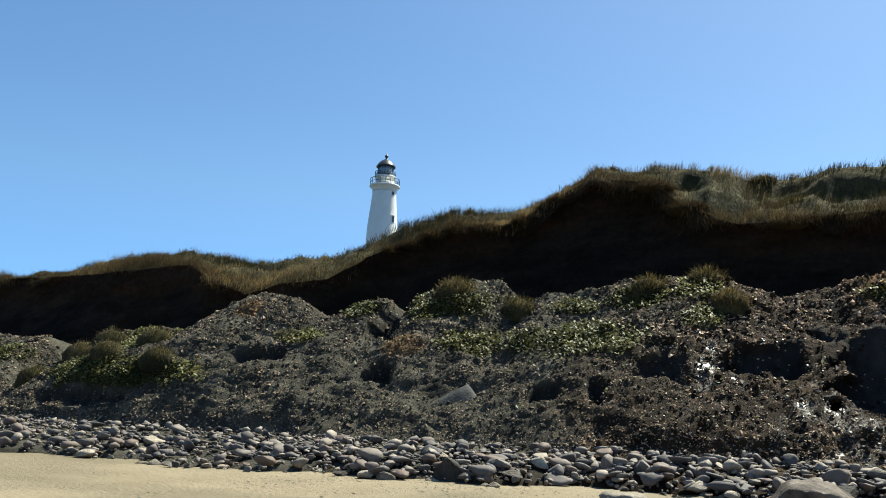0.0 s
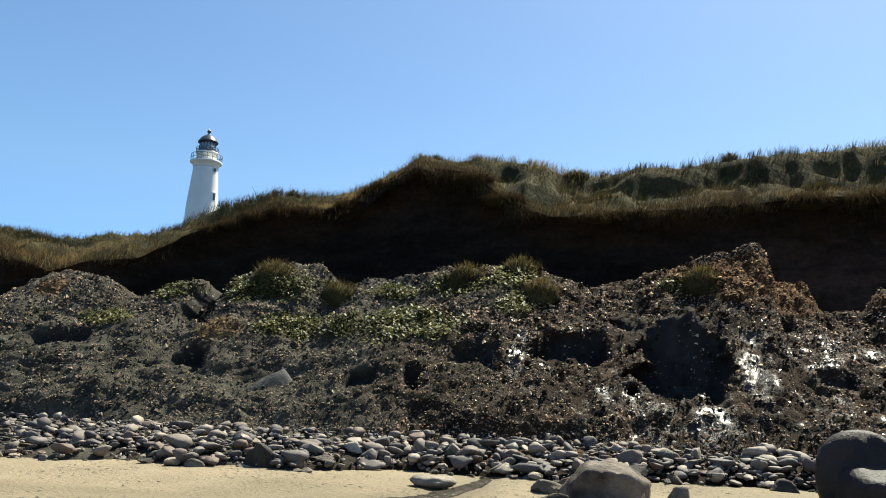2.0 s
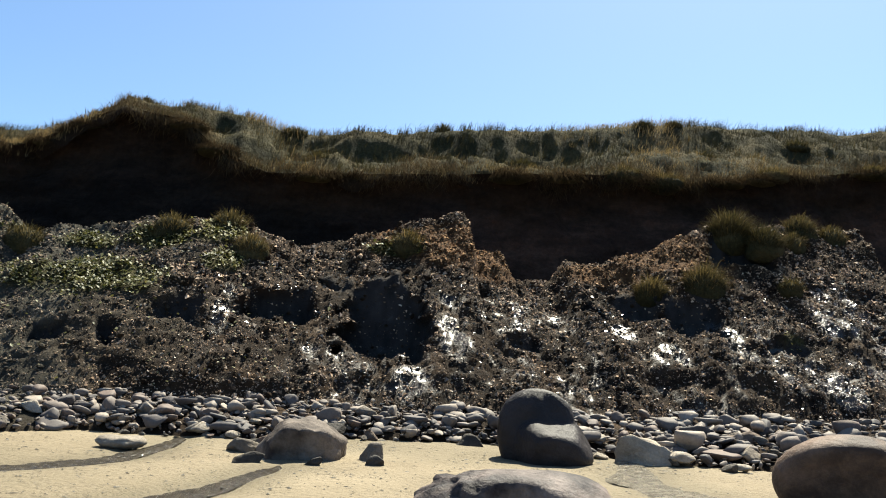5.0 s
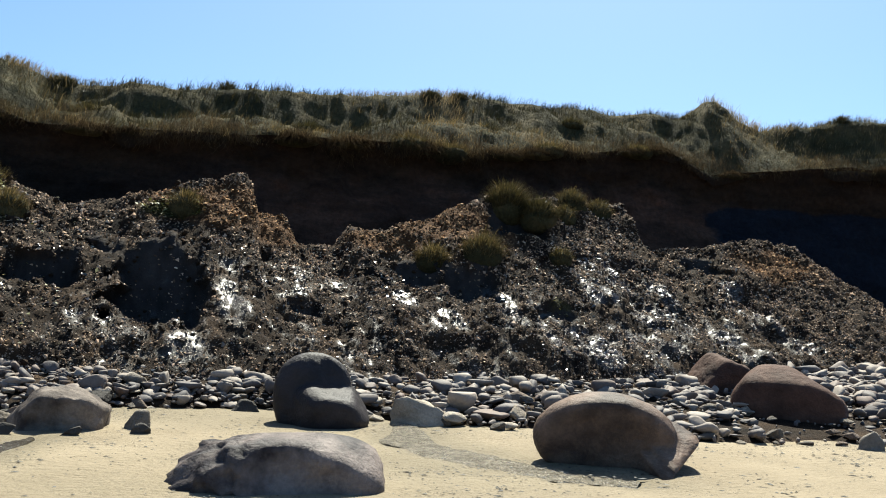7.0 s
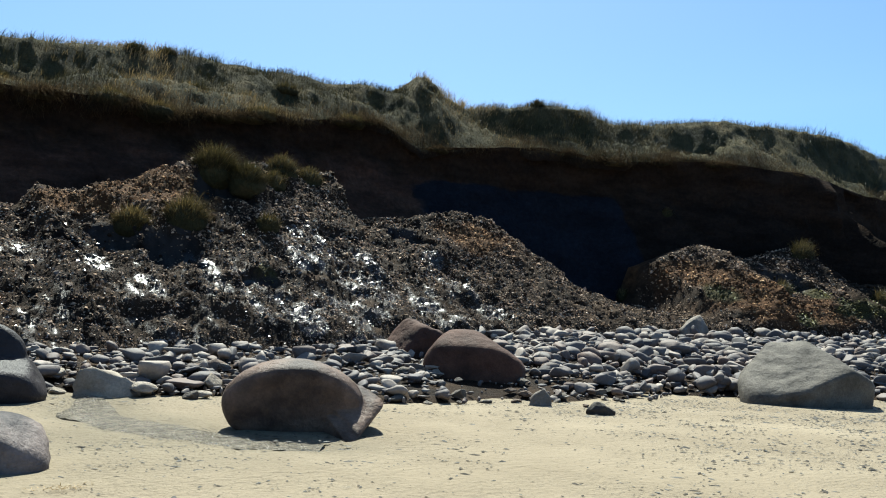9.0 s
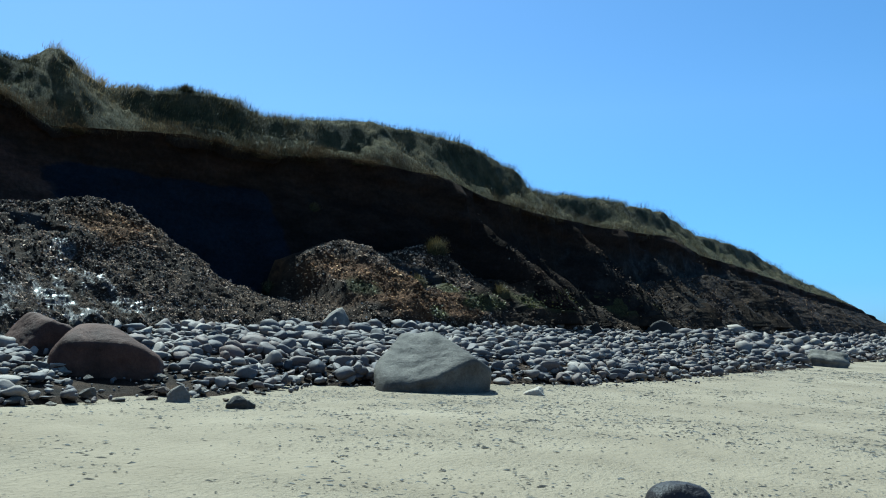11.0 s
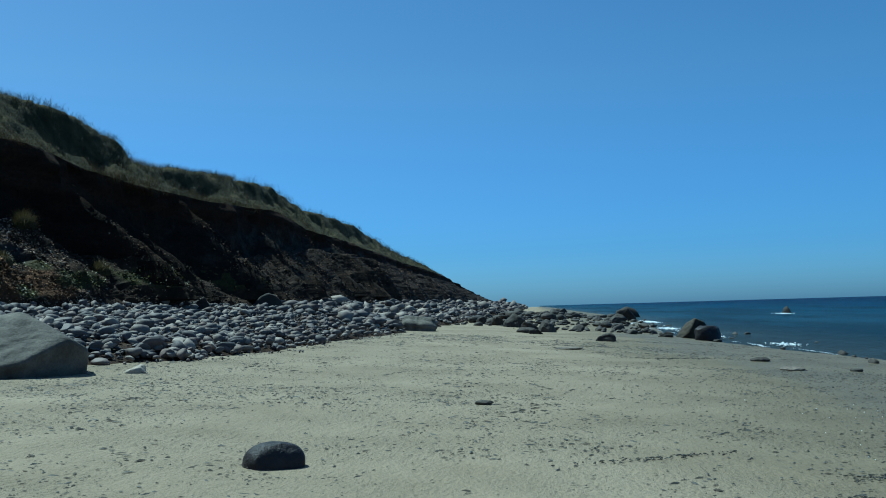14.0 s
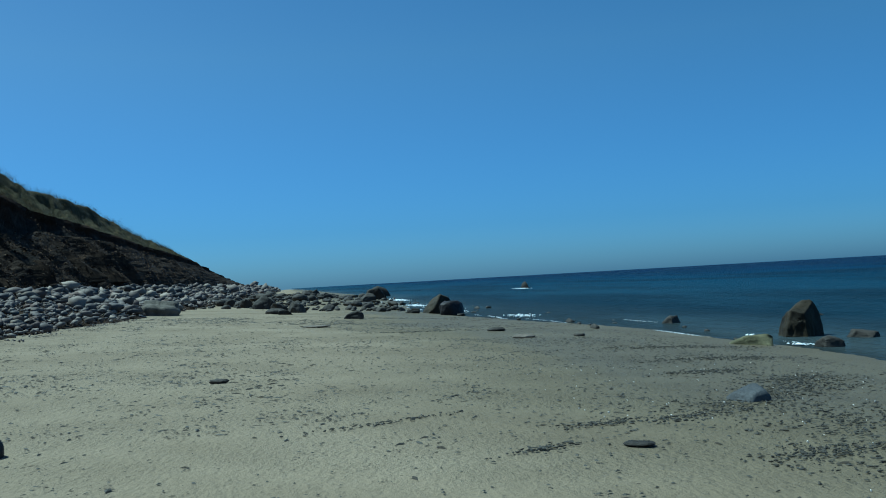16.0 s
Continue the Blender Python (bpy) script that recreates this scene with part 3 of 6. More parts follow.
def spurs(x, z):
    """Buttresses that run down the steep far slope, with gullies between them."""
    far = np.clip((x - 26) / 9, 0, 1) + 0.35 * np.clip((-10 - x) / 10, 0, 1)
    bend = 0.5 * vnoise(np.stack([x * 0.1, z * 0.4, x * 0], axis=1), 58)
    broad = ridged(np.stack([x * 0.13 + 0.10 * bend, x * 0, z * 0.05], axis=1), 2, 51)
    narrow = ridged(np.stack([x * 0.42 + 0.30 * bend, x * 0, z * 0.10], axis=1), 2, 52)
    return far * (1.15 * broad + 0.42 * narrow)


# ribs of spilled earth that lean against the bluff: x, z of the tip, half width per metre of fall, run per metre of fall
RIBS = ((35.3, 7.4, 0.45, 1.15), (32.3, 6.0, 0.40, 1.0), (39.4, 6.4, 0.50, 1.1), (44.5, 7.5, 0.50, 1.1), (48.0, 6.5, 0.55, 1.15), (54.4, 7.2, 0.55, 1.1), (60.0, 6.6, 0.6, 1.1), (65.0, 7.4, 0.65, 1.1), (71.5, 7.6, 0.7, 1.1), (80.0, 7.0, 0.8, 1.1), (93.0, 7.2, 0.9, 1.1), (27.0, 5.3, 0.8, 1.15), (-14.2, 5.1, 0.6, 1.0), (-18.0, 4.4, 0.7, 1.0))


def ribs(x, y, z):
    """Brings the slope forward where a rib stands before it."""
    wob = 0.5 * vnoise(np.stack([x * 0.8, x * 0, z * 0.8], axis=1), 65) + 0.22 * vnoise(np.stack([x * 3.0, x * 0, z * 3.0], axis=1), 66)
    for xc, zt, wide, run in RIBS:
        fall = np.maximum(zt - z, 0)
        crest = toe_y(xc) + lip_off(xc) - 0.2 - 0.25 * (xc > 29) - run * fall
        y = np.where((z < zt) & (np.abs(x - xc) < 9), np.minimum(y, crest + (np.abs(x - xc + 0.3 * wob) / wide) * 1.1 + 0.5 * wob), y)
    return y


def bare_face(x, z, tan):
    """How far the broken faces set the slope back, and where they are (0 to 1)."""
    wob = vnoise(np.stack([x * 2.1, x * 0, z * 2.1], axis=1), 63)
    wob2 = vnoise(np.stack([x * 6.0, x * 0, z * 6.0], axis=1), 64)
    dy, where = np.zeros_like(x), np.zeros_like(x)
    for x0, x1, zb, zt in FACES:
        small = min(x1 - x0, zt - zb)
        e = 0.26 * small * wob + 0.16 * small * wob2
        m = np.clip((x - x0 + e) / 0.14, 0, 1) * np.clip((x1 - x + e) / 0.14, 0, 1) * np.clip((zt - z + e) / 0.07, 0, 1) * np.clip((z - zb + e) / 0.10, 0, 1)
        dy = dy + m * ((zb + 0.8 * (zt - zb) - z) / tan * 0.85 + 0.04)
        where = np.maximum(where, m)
    return dy, where


def talus_points(x, v, faces=False):
    """The slumped slope: x, and v from 0 at the toe to 1 at its top."""
    ty, tz, sz, so = toe_y(x), toe_z(x), slump_z(x), slump_off(x)
    low = tz + 0.46 * (sz - tz)
    knots = np.array([0.0, 0.45, 0.90, 1.0])
    ys = [ty - 0.4, ty + 0.44 * so, ty + so, ty + so + 1.15]
    zs = [tz - 0.12, low, sz, sz - 0.1]
    y, z = np.zeros_like(x), np.zeros_like(x)
    for k in range(3):
        inside = (v >= knots[k]) & (v <= knots[k + 1])
        f = (v - knots[k]) / (knots[k + 1] - knots[k])
        y = np.where(inside, ys[k] + (ys[k + 1] - ys[k]) * f, y)
        z = np.where(inside, zs[k] + (zs[k + 1] - zs[k]) * f, z)
    dy, bare = bare_face(x, z, np.maximum((sz - tz) / so, 0.4))
    p = np.stack([x, y, z], axis=1)
    d = 0.16 * fbm(p * 0.55, 3, 3) + 0.09 * ridged(p * np.array([1.0, 0.8, 0.8]), 3, 11) + 0.09 * fbm(p * 2.7, 3, 21) + 0.07 * ridged(p * 6.5, 2, 41)
    flow = np.stack([x * 1.5 + 0.15 * z + 0.8 * vnoise(p * 0.5, 53), y * 0.35, z * 0.35], axis=1)
    d = d + 0.16 * ridged(flow, 3, 55) * np.clip((x + 3) / 5, 0.3, 1)
    d = d + 0.26 * np.clip((3 - x) / 5, 0, 1) * ridged(np.stack([x * 0.30 - 0.30 * z, y * 0.05, z * 0.05], axis=1), 2, 59) * np.clip(v / 0.3, 0.3, 1)
    d = d + 0.45 * np.exp(-((x + 17.5) / 2.4) ** 2 - ((v - 0.45) / 0.25) ** 2) + 0.3 * np.exp(-((x - 27.0) / 2.6) ** 2 - ((v - 0.35) / 0.3) ** 2)
    hold = np.clip(v / 0.1, 0, 1) * np.clip((1.06 - v) / 0.14, 0.25, 1)
    d = d * hold * (1 - 0.75 * bare)
    p[:, 1] -= spurs(x, z) * np.clip(v / 0.4, 0, 1)
    p[:, 1] += dy - 0.62 * d - 0.10 * vnoise(np.stack([x * 0.9, y * 0.3, z * 3.2], axis=1), 57) * hold * (1 - bare)
    p[:, 2] += 0.78 * d
    p[:, 1] = np.where(v > 0.12, ribs(p[:, 0], p[:, 1], p[:, 2]), p[:, 1])
    return (p, bare) if faces else p


def sheet(name, xs, vs, fn, mat, label, zoned=False):
    X, Vv = np.meshgrid(xs, vs, indexing="ij")
    if zoned:
        p, bare = fn(X.ravel(), Vv.ravel(), True)
    else:
        p = fn(X.ravel(), Vv.ravel())
    attrs = [("zone", zone_of(p)), ("earth", shaded_earth_of(p)), ("bare", bare)] if zoned else [("bed", Vv.ravel()), ("lip", np.ones(len(p))), ("loam", np.clip((p[:, 0] - 36) / 22, 0, 1)), ("ruddy", np.clip((p[:, 0] + 1) / 4, 0, 1) * np.clip((24 - p[:, 0]) / 6, 0, 1)), ("clay", np.clip((p[:, 0] - 16.5) / 2, 0, 1) * np.clip((26.0 - p[:, 0]) / 1.0, 0, 1) * np.clip((7.3 - p[:, 2]) / 0.6, 0, 1))]
    ob = new(name, mesh_of(name, p, grid_faces(len(xs), len(vs)), mat, True, attrs))
    return tagged(ob, label, name.replace("_", " "), kind="structure")


def scarp_points(x, v):
    ty, sz, lz = toe_y(x), slump_z(x), lip_z(x)
    y0, y1 = ty + slump_off(x) + 0.1, ty + lip_off(x) + 0.12
    y = y0 + (y1 - y0) * np.clip(1.25 * v, 0, 1) ** 0.7 - 0.22 * np.clip((v - 0.86) / 0.14, 0, 1) ** 2
    z = (sz - 1.6) + (lz - sz + 1.6) * v
    p = np.stack([x, y, z], axis=1)
    d = 0.20 * fbm(p * np.array([0.5, 0.5, 0.9]), 4, 61) + 0.10 * ridged(p * np.array([1.2, 1.2, 2.4]), 3, 71) + 0.05 * fbm(p * 2.6, 3, 75)
    d = d + spurs(x, z)
    p[:, 1] -= d * (1 - 0.6 * np.clip((v - 0.9) / 0.1, 0, 1))
    p[:, 1] = ribs(p[:, 0], p[:, 1], p[:, 2]) - 0.10 * vnoise(p * 1.9, 78) - 0.05 * vnoise(p * 4.5, 79)
    return p


def turf_points(x, v):
    """The grassy top: v from the drooping lip over the crest to the land behind."""
    ly, lz, cz = toe_y(x) + lip_off(x), lip_z(x), crest_z(x)
    cy = toe_y(x) + crest_off(x)
    room = np.clip((cy - ly) / 3.4, 0.1, 1)
    wob = 0.55 * fbm(np.stack([x * 0.33, x * 0, x * 0], axis=1), 3, 89)
    share = np.clip(0.38 + 0.3 * fbm(np.stack([x * 0.5, x * 0 + 3, x * 0], axis=1), 2, 87), 0.12, 0.8)
    knots = np.array([0.0, 0.05, 0.10, 0.36, 0.54, 0.62, 0.72, 0.85, 1.0])
    ys = [ly + 0.02, ly - 0.12, ly + 0.05, ly + (cy - ly) * 0.52 + wob * room, ly + (cy - ly) * 0.78 + wob * room, cy, cy + 1.2, cy + 6, cy + 30]
    zs = [lz - 0.30, lz - 0.12, lz + 0.06, lz + (cz - lz) * share, cz - 0.30, cz - 0.12, cz - 0.35, cz - 1.6, np.minimum(cz - 2.5, 7.0)]
    y, z = np.zeros_like(x), np.zeros_like(x)
    for k in range(8):
        inside = (v >= knots[k]) & (v <= knots[k + 1])
        f = (v - knots[k]) / (knots[k + 1] - knots[k])
        y = np.where(inside, ys[k] + (ys[k + 1] - ys[k]) * f, y)
        z = np.where(inside, zs[k] + (zs[k + 1] - zs[k]) * f, z)
    p = np.stack([x, y, z], axis=1)
    hold = np.clip((v - 0.08) / 0.12, 0, 1) * np.clip(np.abs(v - 0.60) / 0.12, 0.3, 1)
    z = z + hold * (0.44 * fbm(p * np.array([0.7, 0.9, 0.0]), 3, 91) + 0.26 * ridged(p * np.array([1.3, 1.6, 0.0]), 2, 97))
    ragged = np.clip(1 - v / 0.12, 0, 1)
    y = y + ragged * 0.55 * fbm(np.stack([x * 0.8, x * 0, x * 0], axis=1), 4, 101)
    z = z + ragged * 0.45 * fbm(np.stack([x * 0.9, x * 0 + 5, x * 0], axis=1), 4, 103)
    return np.stack([x, y, z], axis=1)


VT = np.linspace(0, 1, 96)
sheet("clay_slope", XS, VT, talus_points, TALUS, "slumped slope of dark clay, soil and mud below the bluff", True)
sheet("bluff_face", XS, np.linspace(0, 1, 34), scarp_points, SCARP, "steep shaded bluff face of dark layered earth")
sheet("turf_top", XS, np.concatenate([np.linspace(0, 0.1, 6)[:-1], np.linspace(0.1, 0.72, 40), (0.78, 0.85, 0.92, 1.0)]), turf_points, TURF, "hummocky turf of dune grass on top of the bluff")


def land():
    xs, ys = np.linspace(-600, 420, 60), np.linspace(40, 700, 30)
    X, Y = np.meshgrid(xs, ys, indexing="ij")
    z = 6.2 + 0.6 * vnoise(np.stack([X.ravel() * 0.03, Y.ravel() * 0.03, X.ravel() * 0], axis=1), 7) - 6.5 * np.clip((X.ravel() - 150) / 200, 0, 1)
    ob = new("ground", mesh_of("ground", np.stack([X.ravel(), Y.ravel(), z], axis=1), grid_faces(60, 30), TURF))
    tagged(ob, "flat grassland behind the bluff top", "ground", kind="structure")


land()


# ---- beach, bank and sea ----
STREAMS = (
    ((4.7, 14.2, 0.16), (4.3, 12.9, 0.30), (4.0, 11.9, 0.42), (4.2, 10.9, 0.46), (4.6, 10.0, 0.36), (5.0, 9.2, 0.34), (5.6, 8.7, 0.18)),
    ((-0.7, 12.0, 0.07), (-1.0, 11.1, 0.13), (-1.25, 10.2, 0.19), (-1.6, 9.5, 0.24), (-2.1, 8.9, 0.27), (-3.2, 8.3, 0.24)),
    ((-2.4, 14.6, 0.10), (-2.5, 13.5, 0.18), (-2.8, 12.2, 0.22), (-3.6, 11.2, 0.20), (-5.0, 10.2, 0.18)),
)


def stream_distance(x, y):
    best = np.full(x.shape, 9.0)
    for line in STREAMS:
        for (x0, y0, w0), (x1, y1, w1) in zip(line, line[1:]):
            k = np.clip(((x - x0) * (x1 - x0) + (y - y0) * (y1 - y0)) / ((x1 - x0) ** 2 + (y1 - y0) ** 2), 0, 1)
            best = np.minimum(best, np.hypot(x - x0 - k * (x1 - x0), y - y0 - k * (y1 - y0)) - (w0 + k * (w1 - w0)))
    return best


def beach():
    xs = spans((-700, -60, 20), (-60, -14, 0.5), (-14, 32, 0.18), (32, 60, 0.5), (60, 140, 2), (140, 900, 20))
    ys = spans((-60, -16, 2.0), (-16, 17.01, 0.25))
    X, Y = np.meshgrid(xs, ys, indexing="ij")
    x, y = X.ravel(), Y.ravel()
    z = sand_z(x, y)
    p = np.stack([x, y, x * 0], axis=1)
    z = z + 0.018 * fbm(p * np.array([0.9, 1.6, 0]), 3, 111) + 0.012 * fbm(p * 4.0, 2, 117)
    d = stream_distance(x, y)
    z = z - 0.045 * np.clip(1 - d / 0.25, 0, 1)
    inland = np.clip((y - edge_y(x) - 0.6) / 1.5, 0, 1)
    z = z - 0.5 * inland
    wet = np.clip(1 - d / 0.7, 0, 1) * np.where(x > 2, 0.7, 0.9)
    shore = np.clip((-0.8 - y + 1.6 * vnoise(p * np.array([0.25, 0.25, 0]), 119)) / 5.5, 0, 1)
    seep = np.clip(0.85 * (fbm(p * np.array([0.22, 0.5, 0]), 3, 121) + 0.35) * np.clip((y - 7.0) / 3, 0, 1) * np.clip((7 - x) / 3, 0, 1), 0, 0.7)
    ob = new("beach_sand", mesh_of("beach_sand", np.stack([x, y, z], axis=1), grid_faces(len(xs), len(ys)), SAND, True, [("wet", np.maximum(np.maximum(wet, shore), seep))]))
    tagged(ob, "trampled pale tan beach sand, damp near the water", "sand", kind="structure")


beach()


def bank():
    xs, vs = spans((-60, -14, 0.4), (-14, 40, 0.2), (40, 80, 0.5), (80, 421, 3)), np.linspace(-0.06, 1.15, 30)
    X, Vv = np.meshgrid(xs, vs, indexing="ij")
    x, v = X.ravel(), Vv.ravel()
    y = edge_y(x) + (toe_y(x) - edge_y(x)) * v
    z = bank_z(x, y) - 0.03 - 0.25 * np.clip(-v / 0.06, 0, 1)
    p = np.stack([x, y, z], axis=1)
    p[:, 2] += 0.05 * fbm(p * 1.5, 3, 131) + 0.025 * fbm(p * 7, 2, 133)
    zone = zone_of(p) * 0.0
    ob = new("pebble_bank", mesh_of("pebble_bank", p, grid_faces(len(xs), len(vs)), TALUS, True, [("zone", zone)]))
    tagged(ob, "bank of dark gravel and mud under the cobbles", "gravel", kind="structure")


bank()


def sea():
    ys = -9.0 - np.concatenate([np.arange(0, 40, 0.5), np.geomspace(40, 4200, 60)])
    xs = np.concatenate([-np.geomspace(4200, 40, 20), np.arange(-35, 0, 5), spans((0, 110, 0.6)), np.geomspace(110, 4400, 60)])
    X, Y = np.meshgrid(xs, ys, indexing="ij")
    x, y = X.ravel(), Y.ravel()
    p = np.stack([x * 0.10, y * 0.42, x * 0], axis=1)
    near = np.clip((-y - 11) / 10, 0.15, 1)
    z = SEA_Z + near * (0.05 * vnoise(p, 141) + 0.03 * vnoise(p * 2.7, 143))
    ob = new("sea", mesh_of("sea", np.stack([x, y, z], axis=1), grid_faces(len(xs), len(ys)), SEA))
    tagged(ob, "calm blue sea with small ripples out to the horizon", "water", kind="structure")


sea()


def stream_water():
    for line in STREAMS:
        pts = np.array(line)
        k = np.linspace(0, len(pts) - 1, 260)
        c = np.stack([np.interp(k, np.arange(len(pts)), pts[:, j]) for j in range(3)], axis=1)
        way = np.gradient(c[:, :2], axis=0)
        way /= np.linalg.norm(way, axis=1)[:, None]
        across = np.stack([-way[:, 1], way[:, 0]], axis=1)
        rows = []
        for s in np.linspace(-1, 1, 27):
            wob = 1 + 0.35 * vnoise(np.stack([k * 1.7, np.full(260, s * 0.6), np.full(260, c[0, 0])], axis=1), 151)
            xy = c[:, :2] + across * (s * c[:, 2] * wob)[:, None]
            z = sand_z(xy[:, 0], xy[:, 1]) - 0.010 - 0.03 * abs(s) ** 3 + 0.012 * vnoise(np.stack([xy[:, 0] * 9, xy[:, 1] * 16, k * 0], axis=1), 153)
            rows.append(np.concatenate([xy, z[:, None]], axis=1))
        p = np.stack(rows, axis=1).reshape(-1, 3)
        ob = new("stream", mesh_of("stream", p, grid_faces(260, 27), RIPPLE if line is STREAMS[0] else FILM))
        tagged(ob, "shallow trickle of water running over wet sand", "stream", kind="structure")


stream_water()


# ---- scattered matter ----
def scatter(name, shapes, places, sizes, turns, mat, smooth, zone=None, squash=(1, 1, 1)):
    """Many copies of small shapes in one mesh. shapes: (verts, faces) of the same kind; turns: angle about z and a tilt."""
    rng = np.random.default_rng(len(places))
    pick = rng.integers(0, len(shapes), len(places))
    allv, allf, allz, alle, start = [], [], [], [], 0
    for s, (v, f) in enumerate(shapes):
        idx = np.where(pick == s)[0]
        if not len(idx):
            continue
        a, t = turns[idx, 0], turns[idx, 1]
        q = v[None] * (sizes[idx][:, None, :] * np.array(squash))
        x, y, z = q[..., 0], q[..., 1], q[..., 2]
        y, z = y * np.cos(t)[:, None] - z * np.sin(t)[:, None], y * np.sin(t)[:, None] + z * np.cos(t)[:, None]
        x, y = x * np.cos(a)[:, None] - y * np.sin(a)[:, None], x * np.sin(a)[:, None] + y * np.cos(a)[:, None]
        q = np.stack([x, y, z], axis=-1) + places[idx][:, None, :]
        allv.append(q.reshape(-1, 3))
        allf.append((f[None] + (start + np.arange(len(idx)) * len(v))[:, None, None]).reshape(-1, f.shape[1]))
        if zone is not None:
            allz.append(np.repeat(zone[idx], len(v), axis=0))
            alle.append(np.repeat(shaded_earth_of(places[idx]), len(v)))
        start += len(idx) * len(v)
    attrs = [("zone", np.concatenate(allz)), ("earth", np.concatenate(alle))] if zone is not None else []
    return new(name, mesh_of(name, np.concatenate(allv), np.concatenate(allf), mat, smooth, attrs))


def pebble_shape(seed, level, rough=0.16):
    v, f = ICO[level]
    v = v * (1 + rough * fbm(v * 1.1 + seed * 7.7, 2, seed))[:, None]
    rng = np.random.default_rng(seed)
    for _ in range(6 + 2 * (seed % 5)):
        n = rng.normal(size=3)
        n /= np.linalg.norm(n)
        over = np.maximum(v @ n - rng.uniform(0.34, 0.76), 0)
        v = v - 0.95 * over[:, None] * n
    return v, f


def clod_shape(seed):
    v, f = ICO[1]
    rng = np.random.default_rng(seed)
    return v * (1 + 0.30 * rng.uniform(-1, 1, (len(v), 1))), f


def clods():
    rng = np.random.default_rng(21)
    n = 4500
    x = np.concatenate([rng.uniform(-26, 34, n), rng.uniform(34, 80, 2500)])
    v = rng.uniform(0.02, 0.93, len(x)) ** 1.1
    p = talus_points(x, v)
    dens = 0.5 + 0.6 * fbm(p * 0.8, 3, 161)
    keep = rng.uniform(0, 1, len(x)) < dens + 0.25
    p = p[keep]
    size = np.minimum(0.017 * np.exp(rng.normal(0, 0.7, len(p))) + 0.010, 0.06)
    size = np.where(p[:, 0] > 34, size * 1.3, size)
    s3 = size[:, None] * rng.uniform(0.7, 1.3, (len(p), 3))
    turns = np.stack([rng.uniform(0, 6.28, len(p)), rng.uniform(-0.6, 0.6, len(p))], axis=1)
    p = p + np.array([0, -0.3, 0.4]) * size[:, None]
    ob = scatter("clods", [clod_shape(k) for k in range(10)], p, s3, turns, TALUS, False, zone_of(p))
    tagged(ob, "loose clods of clay and soil on the slump", "clods", kind="stuff")


clods()


def chips():
    """Small angular flakes of clay and shale lying on the slope, most of them thin."""
    rng = np.random.default_rng(22)
    x = np.concatenate([rng.uniform(-26, -9, 48000), rng.uniform(-9, 20, 150000), rng.uniform(20, 31, 26000), rng.uniform(31, 70, 12000), rng.uniform(70, 120, 6000)])
    v = rng.uniform(0.0, 0.93, len(x))
    p, bare = talus_points(x, v, True)
    keep = (rng.uniform(0, 1, len(x)) < 0.72 + 0.9 * fbm(p * 0.9, 3, 163)) & (rng.uniform(0, 1, len(x)) > 0.93 * bare) & (rng.uniform(0, 1, len(x)) > 0.65 * zone_of(p)[:, 0])
    p = p[keep]
    rx, rv = rng.uniform(25, 75, 30000), rng.uniform(0.15, 0.95, 30000)
    r = scarp_points(rx, rv)
    near = np.zeros(len(rx), bool)
    for xc, zt, wide, run in RIBS:
        near |= (np.abs(rx - xc) < 0.28 * wide * np.maximum(zt - r[:, 2], 0)) & (r[:, 2] < zt)
    p = np.concatenate([p, r[near & (rng.uniform(0, 1, len(rx)) < 0.6)]])
    n = len(p)
    zone = zone_of(p)
    zone[:, 1] *= np.clip(1.0 + 2.2 * vnoise(p * np.array([11.0, 7.0, 6.0]), 47), 0, 1)
    slick = zone[:, 1]
    up = np.stack([-0.18 * slick, -0.50 + 0 * slick, 0.86 + 0 * slick], axis=1) + rng.normal(0, 0.36, (n, 3)) * (1 - 0.45 * slick)[:, None]
    up /= np.linalg.norm(up, axis=1)[:, None]
    a = rng.normal(size=(n, 3))
    a -= (a * up).sum(axis=1)[:, None] * up
    a /= np.linalg.norm(a, axis=1)[:, None]
    b = np.cross(up, a)
    far = np.where(p[:, 0] > 70, 2.0, np.where(p[:, 0] > 30, 1.5, np.where((p[:, 0] > 20) | (p[:, 0] < -9), 1.25, 1.0)))
    upper = np.clip((p[:, 2] - 2.8) / 1.2, 0, 1)
    s = np.clip((0.019 + 0.008 * upper) * np.exp(rng.normal(0, 0.45, n)), 0.008, 0.075) * far * (1 + 0.3 * slick)
    wide = rng.uniform(0.55, 1.0, n) * s
    th = s * rng.uniform(0.25, 0.8, n) * (1 - 0.7 * slick)
    rim = ((-1.0, -0.5), (0.2, -0.9), (1.0, 0.1), (-0.2, 0.9))
    rows = [p + a * (s * i)[:, None] + b * (wide * j)[:, None] - up * (0.3 * th)[:, None] for i, j in rim]
    rows.append(p + a * (s * rng.uniform(-0.5, 0.5, n))[:, None] + b * (wide * rng.uniform(-0.4, 0.4, n))[:, None] + up * th[:, None])
    f = np.array([[0, 1, 4], [1, 2, 4], [2, 3, 4], [3, 0, 4]])
    F = (f[None] + 5 * np.arange(n)[:, None, None]).reshape(-1, 3)
    trickle = np.clip((p[:, 0] + 5) / 6, 0, 1) * np.clip((18 - p[:, 0]) / 3, 0, 1) * np.clip((4.3 - p[:, 2]) / 0.8, 0, 1)
    zone[:, 1] = np.maximum(zone[:, 1], np.where(rng.uniform(0, 1, n) < 0.14 * trickle, 1.0, 0.0) * (1 - zone[:, 0]))
    ob = new("clay_flakes", mesh_of("clay_flakes", np.stack(rows, axis=1).reshape(-1, 3), F, CHIPS, False, [("zone", np.repeat(zone, 5, axis=0)), ("earth", np.repeat(shaded_earth_of(p), 5))]))
